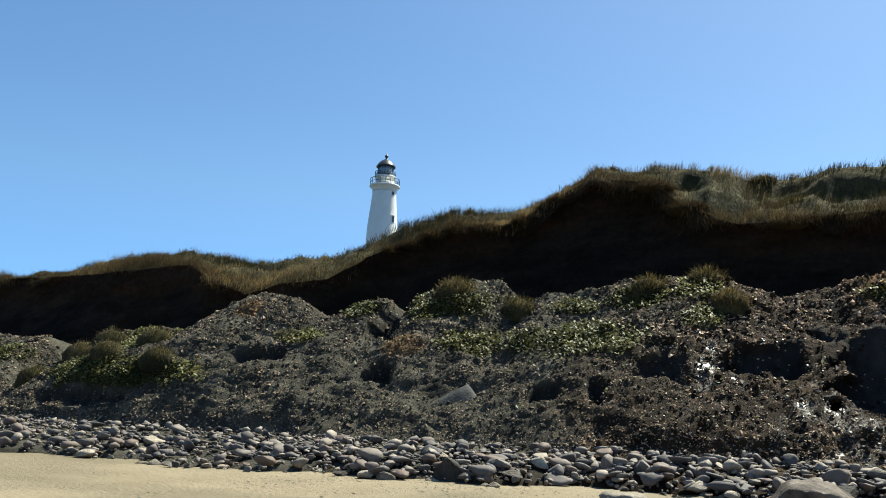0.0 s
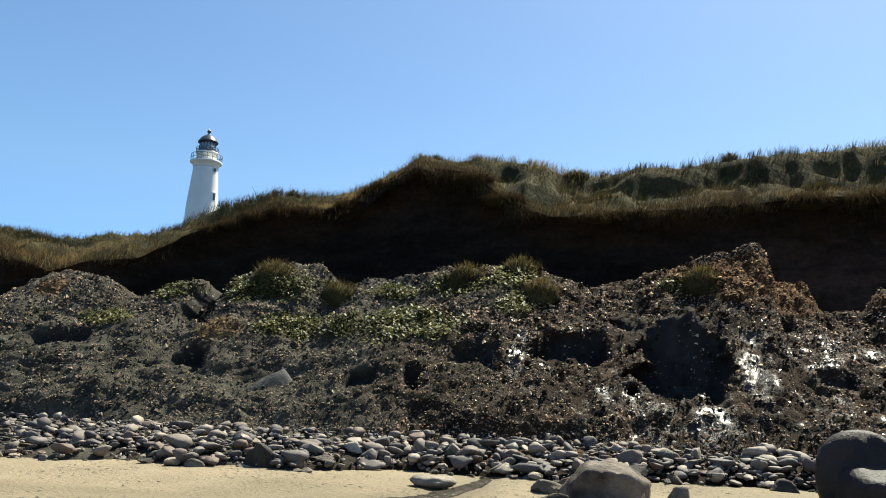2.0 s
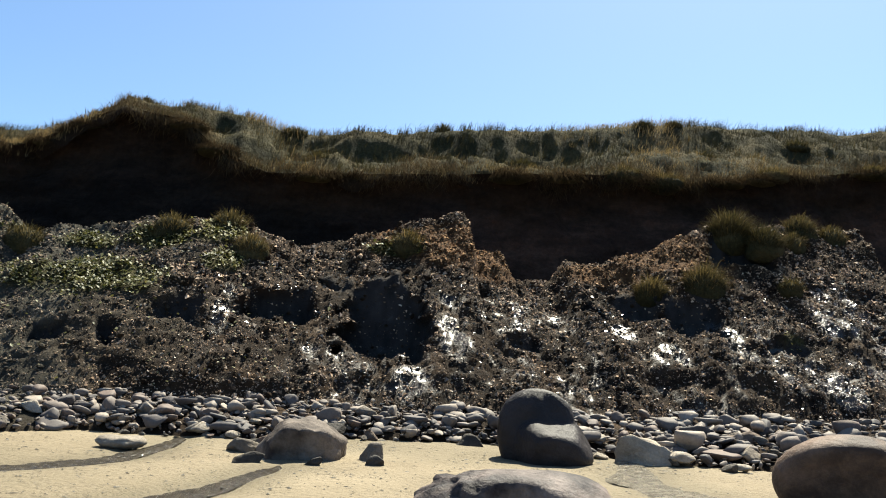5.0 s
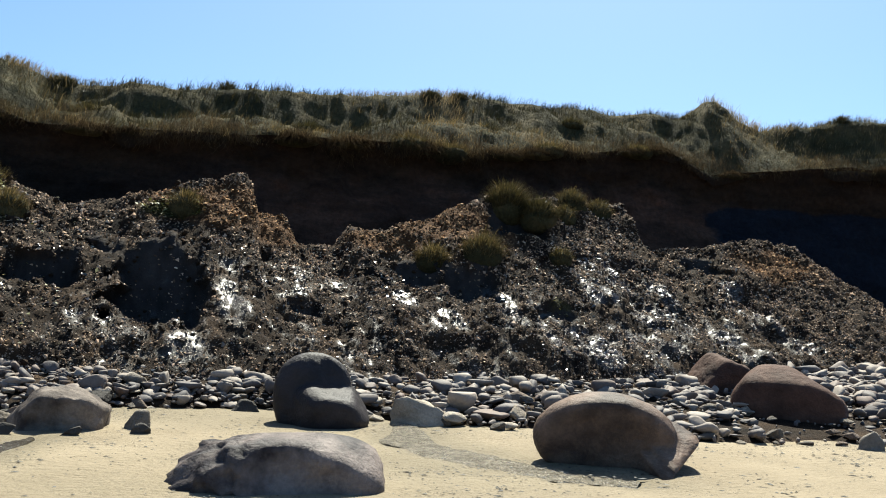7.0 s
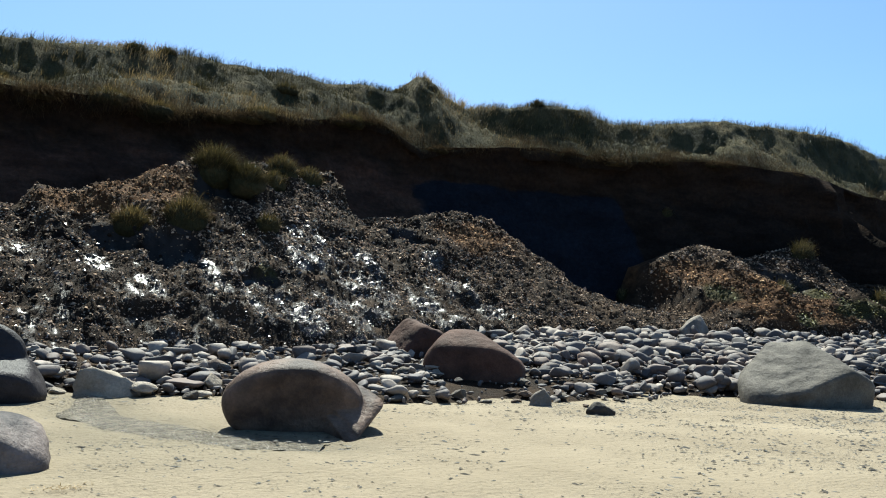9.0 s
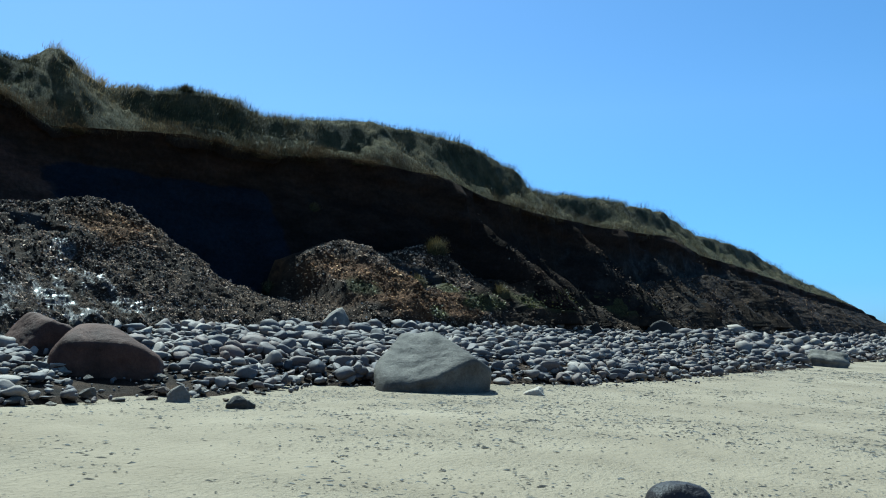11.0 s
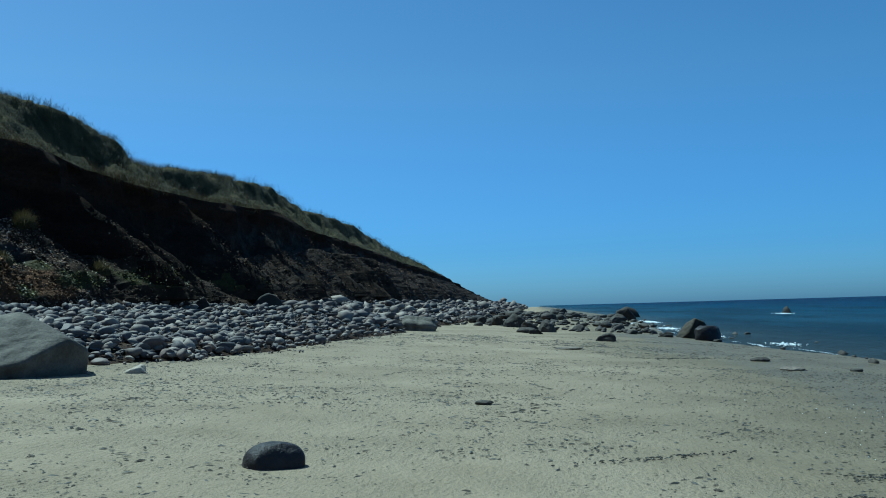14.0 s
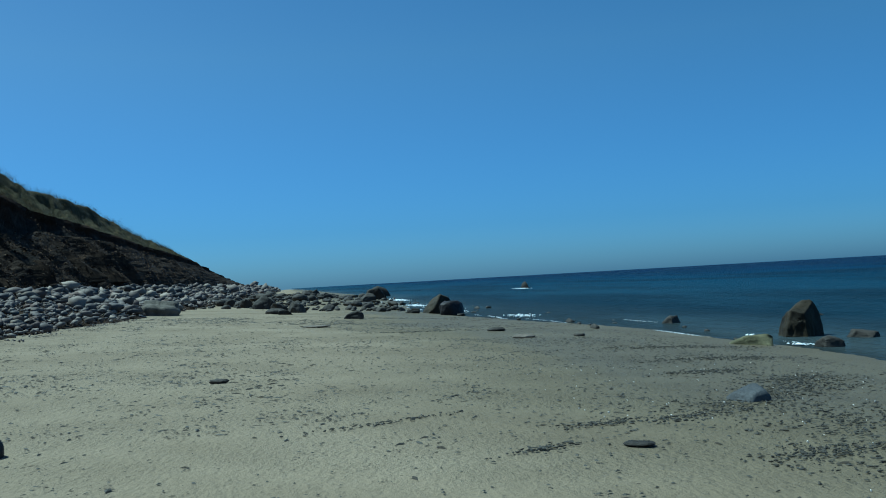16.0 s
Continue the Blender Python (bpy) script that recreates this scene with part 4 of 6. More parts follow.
    tagged(ob, "flat flakes of clay and shale, partly wet, on the slump", "clay flakes", kind="stuff")


chips()


def bank_place(x, k):
    y = edge_y(x) + (toe_y(x) - edge_y(x)) * k
    return np.stack([x, y, bank_z(x, y)], axis=1)


def cobble_bank():
    rng = np.random.default_rng(5)
    parts = [(-34, -9, 3400), (-9, 14, 3100), (14, 34, 4700), (34, 60, 2300), (60, 110, 1500), (110, 230, 900), (230, 420, 500)]
    x = np.concatenate([rng.uniform(a, b, n) for a, b, n in parts])
    k = rng.beta(1.1, 1.0, len(x))
    k = np.where(x < 6, k * 0.92 - 0.03, k * 0.98)
    p = bank_place(x, k)
    size = np.clip(0.082 * np.exp(rng.normal(0, 0.66, len(x))), 0.035, 0.30)
    size = np.where(x > 45, size * np.where(x > 230, 5.0, np.where(x > 110, 2.6, 1.6)), np.where(x < -3, size * 0.70, np.where(x > 14, np.minimum(size, 0.22) * 1.08, size * np.where(x > 5, 0.95, 0.72)))) * np.where(x < 10, 1.0 - 0.35 * k, 1.0)
    s3 = size[:, None] * np.stack([rng.uniform(1.1, 1.75, len(x)), rng.uniform(0.8, 1.2, len(x)), rng.uniform(0.42, 0.90, len(x)) * np.where(x > 14, 1.2, 1.0)], axis=1)
    turns = np.stack([rng.uniform(0, 6.28, len(x)), rng.normal(0, 0.5, len(x))], axis=1)
    p[:, 2] += 0.35 * s3[:, 2] + rng.uniform(0, 0.5, len(x)) * s3[:, 2]
    clear = ((x - 11.55) / 1.3) ** 2 + ((p[:, 1] - 12.9) / 0.75) ** 2 > 1
    x, p, s3, turns = x[clear], p[clear], s3[clear], turns[clear]
    near = (x > -10) & (x < 26)
    ob = scatter("cobble_bank", [pebble_shape(k_, 2) for k_ in range(14)], p[near], s3[near], turns[near], COBBLES, True)
    tagged(ob, "bank of rounded grey and brown beach cobbles", "cobbles", kind="stuff")
    ob = scatter("cobble_bank", [pebble_shape(k_, 1, 0.22) for k_ in range(14)], p[~near], s3[~near], turns[~near], COBBLES, True)
    tagged(ob, "bank of rounded grey and brown beach cobbles", "cobbles", kind="stuff")
    n = 4000
    x = np.concatenate([rng.uniform(-30, 14, n // 2), rng.uniform(14, 45, n // 2)])
    k = rng.uniform(-0.08, 1.12, n)
    p = bank_place(x, k)
    size = rng.uniform(0.02, 0.06, n)
    s3 = size[:, None] * rng.uniform(0.7, 1.3, (n, 3))
    turns = np.stack([rng.uniform(0, 6.28, n), rng.uniform(-0.4, 0.4, n)], axis=1)
    ob = scatter("pebbles", [pebble_shape(40 + k_, 1, 0.2) for k_ in range(8)], p, s3, turns, COBBLES, True)
    tagged(ob, "small pebbles and gravel between the cobbles", "pebbles", kind="stuff")


cobble_bank()


def grass_blades(name, roots, height, lean, tint, mat, label, width=0.006, wind=(0.25, -0.1)):
    """Tapered bent blades, three triangles each."""
    n = len(roots)
    rng = np.random.default_rng(n)
    a = rng.uniform(0, 2 * np.pi, n)
    side = np.stack([np.cos(a), np.sin(a), np.zeros(n)], axis=1) * (width * rng.uniform(0.7, 1.4, n))[:, None]
    b = rng.uniform(0, 2 * np.pi, n)
    out = np.stack([np.cos(b) * lean + wind[0] * height, np.sin(b) * lean + wind[1] * height, np.zeros(n)], axis=1)
    up = np.stack([np.zeros(n), np.zeros(n), height], axis=1)
    mid = roots + 0.55 * up + 0.35 * out
    tip = roots + up * 0.95 + out
    v = np.stack([roots - side, roots + side, mid - 0.8 * side, mid + 0.8 * side, tip], axis=1).reshape(-1, 3)
    f = np.array([[0, 1, 3], [0, 3, 2], [2, 3, 4]])
    F = (f[None] + 5 * np.arange(n)[:, None, None]).reshape(-1, 3)
    ob = new(name, mesh_of(name, v, F, mat, False, [("tint", np.repeat(tint, 5))]))
    return tagged(ob, label, "grass", kind="stuff")


def turf_grass():
    rng = np.random.default_rng(77)
    x = np.concatenate([rng.uniform(-34, 30, 8200), rng.uniform(30, 60, 2300), rng.uniform(60, 150, 1500)])
    v = np.where(rng.uniform(0, 1, len(x)) < 0.10, rng.uniform(0.03, 0.14, len(x)), rng.uniform(0.10, 0.70, len(x)))
    c = turf_points(x, v)
    lush = fbm(c * np.array([0.5, 0.7, 0]), 3, 171)
    per = 12
    roots = np.repeat(c, per, axis=0)
    big = np.repeat(np.where(x > 60, 2.6, np.where(x > 30, 1.6, 1.0)), per)
    m = len(roots)
    roots = roots + np.stack([rng.normal(0, 0.10, m) * big, rng.normal(0, 0.10, m) * big, np.full(m, -0.03)], axis=1)
    crest = np.clip(1 - np.abs(v - 0.56) / 0.12, 0, 1)
    h = np.repeat(np.clip(0.15 + 0.16 * lush + 0.12 * crest, 0.06, 0.5), per) * rng.uniform(0.55, 1.4, m) * (0.6 + 0.4 * big)
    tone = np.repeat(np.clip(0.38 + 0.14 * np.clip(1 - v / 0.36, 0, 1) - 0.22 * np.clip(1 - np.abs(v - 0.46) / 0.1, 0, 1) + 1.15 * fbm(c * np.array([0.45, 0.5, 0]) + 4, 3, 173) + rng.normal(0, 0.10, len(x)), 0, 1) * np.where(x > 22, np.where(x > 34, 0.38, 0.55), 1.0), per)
    tint = np.clip(tone + rng.normal(0, 0.22, m), 0, 1)
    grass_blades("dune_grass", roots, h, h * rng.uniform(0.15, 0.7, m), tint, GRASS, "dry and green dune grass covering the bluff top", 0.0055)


turf_grass()


def fringe():
    """Dead grass that leans and hangs over the edge of the turf, in clumps."""
    rng = np.random.default_rng(88)
    x = np.concatenate([rng.uniform(-30, 34, 70000), rng.uniform(34, 70, 11000)])
    v = rng.beta(1.2, 1.6, len(x)) * 0.20
    clump = np.clip(0.40 + 1.5 * fbm(np.stack([x * 0.55, v * 6, x * 0], axis=1), 3, 175), 0.0, 1.3)
    keep = rng.uniform(0, 1, len(x)) < 0.20 + clump
    x, v, clump = x[keep], v[keep], clump[keep]
    c = turf_points(x, v)
    n = len(x)
    big = np.where(x > 34, 1.7, 1.0)
    h = (0.06 + 0.24 * clump) * rng.uniform(0.3, 1.3, n) * big * np.where(rng.uniform(0, 1, n) < 0.55 - 2.0 * v, -1.0, 0.8)
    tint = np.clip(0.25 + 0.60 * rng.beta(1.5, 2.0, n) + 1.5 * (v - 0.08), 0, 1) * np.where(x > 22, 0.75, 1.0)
    c = c + np.stack([rng.normal(0, 0.07, n), -0.05 + rng.normal(0, 0.08, n), 0.02 + rng.normal(0, 0.07, n)], axis=1)
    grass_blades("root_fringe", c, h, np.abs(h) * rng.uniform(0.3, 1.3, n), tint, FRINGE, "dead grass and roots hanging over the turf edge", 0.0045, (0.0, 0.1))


fringe()


def tuft(x, v, radius, height, blades, tone, label, turf=False, at=None, flat=False):
    """One clump of grass: a rounded root mat with blades all over it."""
    rng = np.random.default_rng(int(abs(x) * 100) + blades)
    c = (turf_points if turf else talus_points)(np.array([x]), np.array([v]))[0] if at is None else np.array(at)
    top = new("grass_tuft")
    top.location = c
    tagged(top, label, "grass tuft", "grass tufts on the crest" if turf else "grass tufts on the slope")
    ball, f = ICO[3]
    mat_up = (0.22 if flat else 0.4 if turf else 0.78) * radius
    blades = int(1.5 * blades)
    mound = ball * np.array((radius, 0.8 * radius, mat_up)) * (1 + 0.18 * fbm(ball * 1.7 + x, 3, 501))[:, None]
    root = new("root_mat", mesh_of("root_mat", mound - np.array((0, 0, 0.2 * radius)), f, TURF))
    root.parent = top
    a = rng.uniform(0, 2 * np.pi, blades)
    el = np.arcsin(rng.uniform(-0.15, 1.0, blades))
    way = np.stack([np.cos(a) * np.cos(el), np.sin(a) * np.cos(el), np.sin(el)], axis=1)
    roots = way * np.array((radius, 0.8 * radius, mat_up)) * 0.93 - np.array((0, 0, 0.2 * radius))
    h = 0.62 * height * rng.uniform(0.35, 1.35, blades)
    side = np.stack([-np.sin(a), np.cos(a), np.zeros(blades)], axis=1) * (0.0055 * rng.uniform(0.7, 1.4, blades))[:, None]
    wild = rng.normal(0, 0.30, (blades, 3))
    grow = way * 0.55 + np.array((0.10, -0.55, 0.10) if flat else (0.10, -0.05, 0.75)) + wild
    mid = roots + grow * (0.5 * h)[:, None]
    tip = mid + (grow * 0.5 + way * np.array((0.5, 0.5, 0.0)) - np.array((0, 0, 0.9 if flat else 0.25))) * (0.6 * h)[:, None]
    vv = np.stack([roots - side, roots + side, mid - 0.8 * side, mid + 0.8 * side, tip], axis=1).reshape(-1, 3)
    tri = np.array([[0, 1, 3], [0, 3, 2], [2, 3, 4]])
    F = (tri[None] + 5 * np.arange(blades)[:, None, None]).reshape(-1, 3)
    tint = np.clip(rng.normal(0.72 * tone, 0.16, blades), 0, 1)
    tops = new("foliage", mesh_of("foliage", vv, F, FRINGE if flat else GRASS, False, [("tint", np.repeat(tint, 5))]))
    tops.parent = top
    tops["kind"] = "stuff"


for spec in (
    (9.4, 0.86, 0.60, 0.50, 1700, 0.42), (10.1, 0.78, 0.50, 0.42, 1200, 0.34), (6.9, 0.66, 0.40, 0.34, 1000, 0.66), (8.1, 0.62, 0.50, 0.42, 1300, 0.58),
    (11.5, 0.89, 0.45, 0.30, 900, 0.60), (12.4, 0.86, 0.40, 0.25, 700, 0.55), (11.0, 0.80, 0.35, 0.25, 500, 0.5), (10.2, 0.56, 0.30, 0.25, 500, 0.45), (-2.8, 0.88, 0.50, 0.26, 900, 0.55),
    (-4.0, 0.84, 0.45, 0.26, 800, 0.66), (-2.2, 0.74, 0.42, 0.26, 700, 0.66), (-8.8, 0.84, 0.60, 0.26, 1000, 0.55), (-7.2, 0.86, 0.55, 0.22, 900, 0.45),
    (1.3, 0.78, 0.42, 0.26, 700, 0.60), (-18.6, 0.72, 0.55, 0.24, 700, 0.45), (-20.3, 0.45, 0.60, 0.22, 900, 0.45), (-17.6, 0.5, 0.5, 0.20, 700, 0.5), (-16.6, 0.62, 0.6, 0.22, 800, 0.42), (-15.6, 0.4, 0.5, 0.18, 600, 0.45), (-19.2, 0.6, 0.6, 0.2, 700, 0.4),
    (31.2, 0.84, 0.55, 0.45, 800, 0.5), (33.5, 0.6, 0.5, 0.4, 600, 0.5), (38, 0.6, 0.7, 0.4, 600, 0.4), (28.3, 0.5, 0.4, 0.3, 400, 0.5), (24.2, 0.98, 0.25, 0.25, 300, 0.7),
):
    tuft(*spec, "tuft of grass growing on the slumped clay")
for spec in ((2.45, 0.60, 0.22, 0.36, 420, 0.30), (-6.2, 0.6, 0.20, 0.26, 350, 0.45), (18.5, 0.60, 0.26, 0.34, 500, 0.16), (-10.6, 0.6, 0.2, 0.3, 350, 0.3), (8.6, 0.56, 0.35, 0.28, 600, 0.2), (9.6, 0.56, 0.32, 0.26, 500, 0.25), (-1.9, 0.57, 0.4, 0.22, 500, 0.3), (23.7, 0.6, 0.3, 0.3, 450, 0.25), (7.3, 0.10, 0.55, 0.24, 700, 0.6), (8.4, 0.09, 0.6, 0.26, 800, 0.6), (10.2, 0.33, 0.45, 0.34, 700, 0.2), (11.9, 0.10, 0.5, 0.24, 600, 0.62), (4.6, 0.34, 0.42, 0.3, 600, 0.3), (15.2, 0.09, 0.5, 0.24, 600, 0.55), (-1.0, 0.3, 0.5, 0.28, 600, 0.4), (13.4, 0.32, 0.4, 0.26, 500, 0.3)):
    tuft(*spec, "tussock of dune grass on the bluff top", True)

tuft(27.2, 0.5, 0.26, 0.20, 350, 0.5, "fallen lump of turf stuck on the dark bluff face", False, (27.2, 21.3, 6.5))


def edge_tussocks():
    rng = np.random.default_rng(404)
    spots = np.concatenate([np.array([-12.3, -11.7, -11.1, -10.4, -9.6]), rng.uniform(-9, 34, 34)])
    for x in spots:
        here = np.array([x])
        y, z = float((toe_y(here) + lip_off(here))[0]), float(lip_z(here)[0])
        low = rng.uniform(0.05, 0.30)
        size = rng.uniform(0.30, 0.60)
        tuft(float(x), 0.0, size, rng.uniform(0.40, 0.60), int(420 + 700 * size), rng.uniform(0.15, 0.45), "drooping tussock of dead brown grass at the turf edge", False, (float(x), y + 0.12, z + 0.06 - 0.4 * low), True)


edge_tussocks()


def straw():
    rng = np.random.default_rng(301)
    n = 90
    x, y = 2.59 + rng.normal(0, 0.13, n), 7.52 + rng.normal(0, 0.05, n)
    roots = np.stack([x, y, sand_z(x, y) + 0.015], axis=1)
    grass_blades("straw", roots, rng.uniform(0.005, 0.03, n), rng.uniform(0.03, 0.10, n), rng.uniform(0.8, 1.0, n), GRASS, "scraps of yellow dried straw lying on the sand", 0.004, (0.0, 0.0))


straw()


def leaves():
    """Low broad-leaved plants on the green parts of the slope."""
    rng = np.random.default_rng(13)
    x = np.concatenate([rng.uniform(-26, 3, 130000), rng.uniform(9, 40, 18000)])
    v = rng.uniform(0.05, 0.95, len(x))
    p = talus_points(x, v)
    g = zone_of(p)[:, 0]
    keep = rng.uniform(0, 1, len(x)) < (0.012 * np.clip((x + 12) / 2, 0, 1) * np.clip((0 - x) / 2, 0, 1) + 1.0 * g) * (0.75 + 0.9 * fbm(p * 2.2, 2, 183))
    p, n = p[keep], int(keep.sum())
    size = rng.uniform(0.018, 0.045, n)
    a, tx, ty = rng.uniform(0, 6.28, n), rng.normal(0, 0.45, n), rng.normal(-0.25, 0.45, n)
    base = np.array([(-1, 0, 0), (-0.1, -0.75, 0.12), (1, 0, 0), (-0.1, 0.75, 0.12)], float)
    q = base[None] * size[:, None, None]
    X = q[..., 0] * np.cos(a)[:, None] - q[..., 1] * np.sin(a)[:, None]
    Y = q[..., 0] * np.sin(a)[:, None] + q[..., 1] * np.cos(a)[:, None]
    Z = q[..., 2] + X * tx[:, None] + Y * ty[:, None] * -1
    lift = rng.uniform(0.01, 0.10, n)
    q = np.stack([X, Y - 0.4 * lift[:, None], Z + lift[:, None]], axis=-1) + p[:, None, :]
    tint = np.repeat(np.clip(0.45 + 0.4 * fbm(p * 1.2, 2, 181) + rng.normal(0, 0.2, n), 0, 1), 4)
    f = np.array([[0, 1, 2], [0, 2, 3]])
    F = (f[None] + 4 * np.arange(n)[:, None, None]).reshape(-1, 3)
    ob = new("creeping_plants", mesh_of("creeping_plants", q.reshape(-1, 3), F, LEAF, False, [("tint", tint)]))
    tagged(ob, "low green leafy plants spreading over the slump", "plants", kind="stuff")


leaves()


# ---- boulders ----
def boulder(x, y, w, d, h, mat, label, cuts=(), seed=0, rough=0.10, blocky=0.0, sink=0.12, z=None, turn=0.0, level=5, crown=(), carve=None, name="boulder", group="boulders on the beach"):
    """A worn rock. Its own x runs to the right as one sees it from the path, its own y away. cuts: (nx, ny, nz, distance, hardness)."""
    v, f = ICO[level]
    v = v.copy()
    if blocky:
        v = np.sign(v) * np.abs(v) ** (1 - blocky)
    v[:, 2] = v[:, 2] * 0.5 + 0.5
    v[:, 2] = np.where(v[:, 2] < 0.12, 0.12 - (0.12 - v[:, 2]) * 0.3, v[:, 2])
    if crown:
        v[:, 2] *= np.interp(v[:, 0], [c[0] for c in crown], [c[1] for c in crown])
    if carve:
        v = carve(v)
    for nx, ny, nz, dist, hard in cuts:
        n = np.array((nx, ny, nz), float)
        n /= np.linalg.norm(n)
        over = np.maximum((v - np.array((0, 0, 0.5))) @ n - dist, 0)
        v = v - hard * over[:, None] * n
    q = v * np.array((w / 2, d / 2, h)) / max(0.2, 1.0)
    s = max(w, h)
    nrm = v - np.array((0, 0, 0.4))
    nrm /= np.linalg.norm(nrm, axis=1)[:, None] + 1e-9
    bump = rough * (0.6 * fbm(v * 1.3 + seed * 5.1, 3, seed + 200) + 0.25 * ridged(v * 3.1 + seed, 3, seed + 230) + 0.10 * fbm(v * 9.0, 3, seed + 260))
    q = q + nrm * (bump * s * 0.5)[:, None]
    q[:, 0] *= w / np.ptp(q[:, 0])
    q[:, 0] -= (q[:, 0].max() + q[:, 0].min()) / 2
    q[:, 2] = (q[:, 2] - q[:, 2].min()) * (h * (1 + sink)) / np.ptp(q[:, 2]) - sink * h
    ob = new(name, mesh_of(name, q, f, mat))
    ground = float(sand_z(np.array([x]), np.array([y]))[0]) if z is None else z
    ob.matrix_world = pose(x, y, ground, 0, 0, -math.degrees(math.atan2(x - 0.3, y)) + turn)
    return tagged(ob, label, "boulder", group)


def smax(fields, k):
    """The larger of several fields, with rounded edges."""
    a = np.stack(fields)
    top = a.max(axis=0)
    return top + k * np.log(np.exp((a - top) / k).sum(axis=0))


def facets(q, k, *planes):
    """A block bounded by planes (nx, ny, nz, distance), its edges worn round."""
    out = []
    for nx, ny, nz, dist in planes:
        n = np.array((nx, ny, nz), float)
        m = np.linalg.norm(n)
        out.append((q @ n - dist) / m)
    return smax(out, k)


def lobe(q, centre, axes):
    return (np.linalg.norm((q - np.array(centre)) / np.array(axes), axis=1) - 1) * min(axes)


def hewn(x, y, mat, label, heart, field, rough=0.02, sink=0.0, turn=0.0, z=None, level=5):
    """A rock whose surface is where field(points) is zero, seen from the heart outwards. Its own x runs to the right as one sees it from the path, its own y away, z from the ground."""
    u, f = ICO[level]
    near, far = np.zeros(len(u)), np.full(len(u), 3.0)
    for _ in range(26):
        mid = 0.5 * (near + far)
        q = np.array(heart) + u * mid[:, None]
        grainy = rough * (1.3 * fbm(q * 2.3 + x, 3, 301) + 0.7 * ridged(q * 5.0 + y, 3, 303) + 0.35 * fbm(q * 16.0, 2, 305))
        inside = field(q) + grainy < 0
        near, far = np.where(inside, mid, near), np.where(inside, far, mid)
    q = np.array(heart) + u * near[:, None]
    ob = new("boulder", mesh_of("boulder", q, f, mat))
    ground = float(sand_z(np.array([x]), np.array([y]))[0]) if z is None else z
    ob.matrix_world = pose(x, y, ground - sink, 0, 0, -math.degrees(math.atan2(x - 0.3, y)) + turn)
    return tagged(ob, label, "boulder", "boulders on the beach")


def slab(q, centre, axes):
    """A lobe with flatter sides."""
    return ((np.abs((q - np.array(centre)) / np.array(axes)) ** 3.4).sum(axis=1) ** (1 / 3.4) - 1) * min(axes)


def two_lobed(q):
    upper = smax([lobe(q, (-0.14, 0.12, 0.64), (0.56, 0.56, 0.46)), facets(q, 0.04, (0.05, -1, 0.06, 0.06), (-0.9, -0.5, 0.1, 0.66))], 0.05)
    column = smax([lobe(q, (-0.30, 0.10, 0.34), (0.42, 0.52, 0.58)), facets(q, 0.05, (-0.25, -1, 0.04, 0.19))], 0.05)
    body = -smax([-upper, -column], 0.08)
    lower = smax([lobe(q, (0.10, 0.0, 0.24), (0.64, 0.62, 0.50)), facets(q, 0.035, (0.16, -0.40, 0.90, 0.62), (0.1, -1, -0.28, 0.48), (0.8, -0.2, 0.5, 0.66), (-0.8, -0.6, 0.0, 0.46))], 0.035)
    return -smax([-body, -lower], 0.012)


def hollow_dome(q):
    dome = smax([lobe(q, (-0.16, 0.05, 0.34), (0.86, 0.72, 0.54)), facets(q, 0.03, (0.02, -1, -0.38, 0.10), (-0.6, -0.8, 0.05, 0.72))], 0.035)
    tail = smax([lobe(q, (0.46, -0.08, 0.14), (0.58, 0.86, 0.64)), facets(q, 0.02, (0.10, -0.45, 0.89, 0.37), (-1, -0.12, 0.12, -0.34), (0.8, -0.1, -0.6, 0.57), (0.3, -1, -0.2, 0.92), (0.6, 0.0, 0.8, 0.92))], 0.02)
    return -smax([-dome, -tail], 0.012)


def loaf(q):
    bulk = smax([slab(q, (0.0, 0.08, 0.14), (1.08, 0.58, 0.38)), facets(q, 0.04, (0.05, -1, -0.22, 0.47), (-0.1, -0.1, 1, 0.52), (0.42, -0.45, 0.80, 0.70), (-0.8, -0.5, 0.3, 0.92), (-0.60, -0.30, 0.74, 0.66))], 0.05)
    hollow = lobe(q, (0.04, -0.74, 0.26), (0.40, 0.46, 0.34))
    low = lobe(q, (0.42, -0.78, 0.10), (0.46, 0.40, 0.22))
    pits = np.clip((-0.15 - q[:, 0]) / 0.2, 0, 1) * (0.060 * ridged(q * 5.0, 3, 401) + 0.085 * np.abs(fbm(q * 11.0, 2, 405)))
    return smax([bulk + pits, -hollow, -low], 0.05)


def grey_block(q):
    dents = 0.035 * ridged(q * np.array((2.2, 2.2, 3.0)), 2, 421) * np.clip(0.8 - q[:, 0], 0, 1)
    return facets(q, 0.035, (-0.1, -0.58, 0.81, 0.66), (0.464, -0.675, -0.26, 0.42), (0.55, 0, 0.83, 1.11), (-0.78, 0, 0.62, 1.35), (-0.05, 0.1, 1, 1.37), (1, 0, -0.08, 1.25), (-1, 0, -0.15, 1.22), (0.05, -1, -0.32, 0.64), (0, 1, 0.2, 1.25), (0, 0, -1, 0.3), (-0.7, -0.7, 0.2, 1.18)) + dents


def red_dome(q):
    return facets(q, 0.05, (0.02, -1, -0.16, 0.50), (0, -0.5, 0.86, 0.97), (0.55, 0, 0.84, 0.93), (-0.77, 0, 0.63, 1.12), (0, 0.1, 1, 1.12), (1, -0.1, 0, 0.98), (-1, 0, -0.1, 0.98), (0, 1, 0.3, 0.8), (0.3, -0.4, 0.85, 1.0), (-0.6, -0.8, 0.1, 0.95), (0, 0, -1, 0.4))


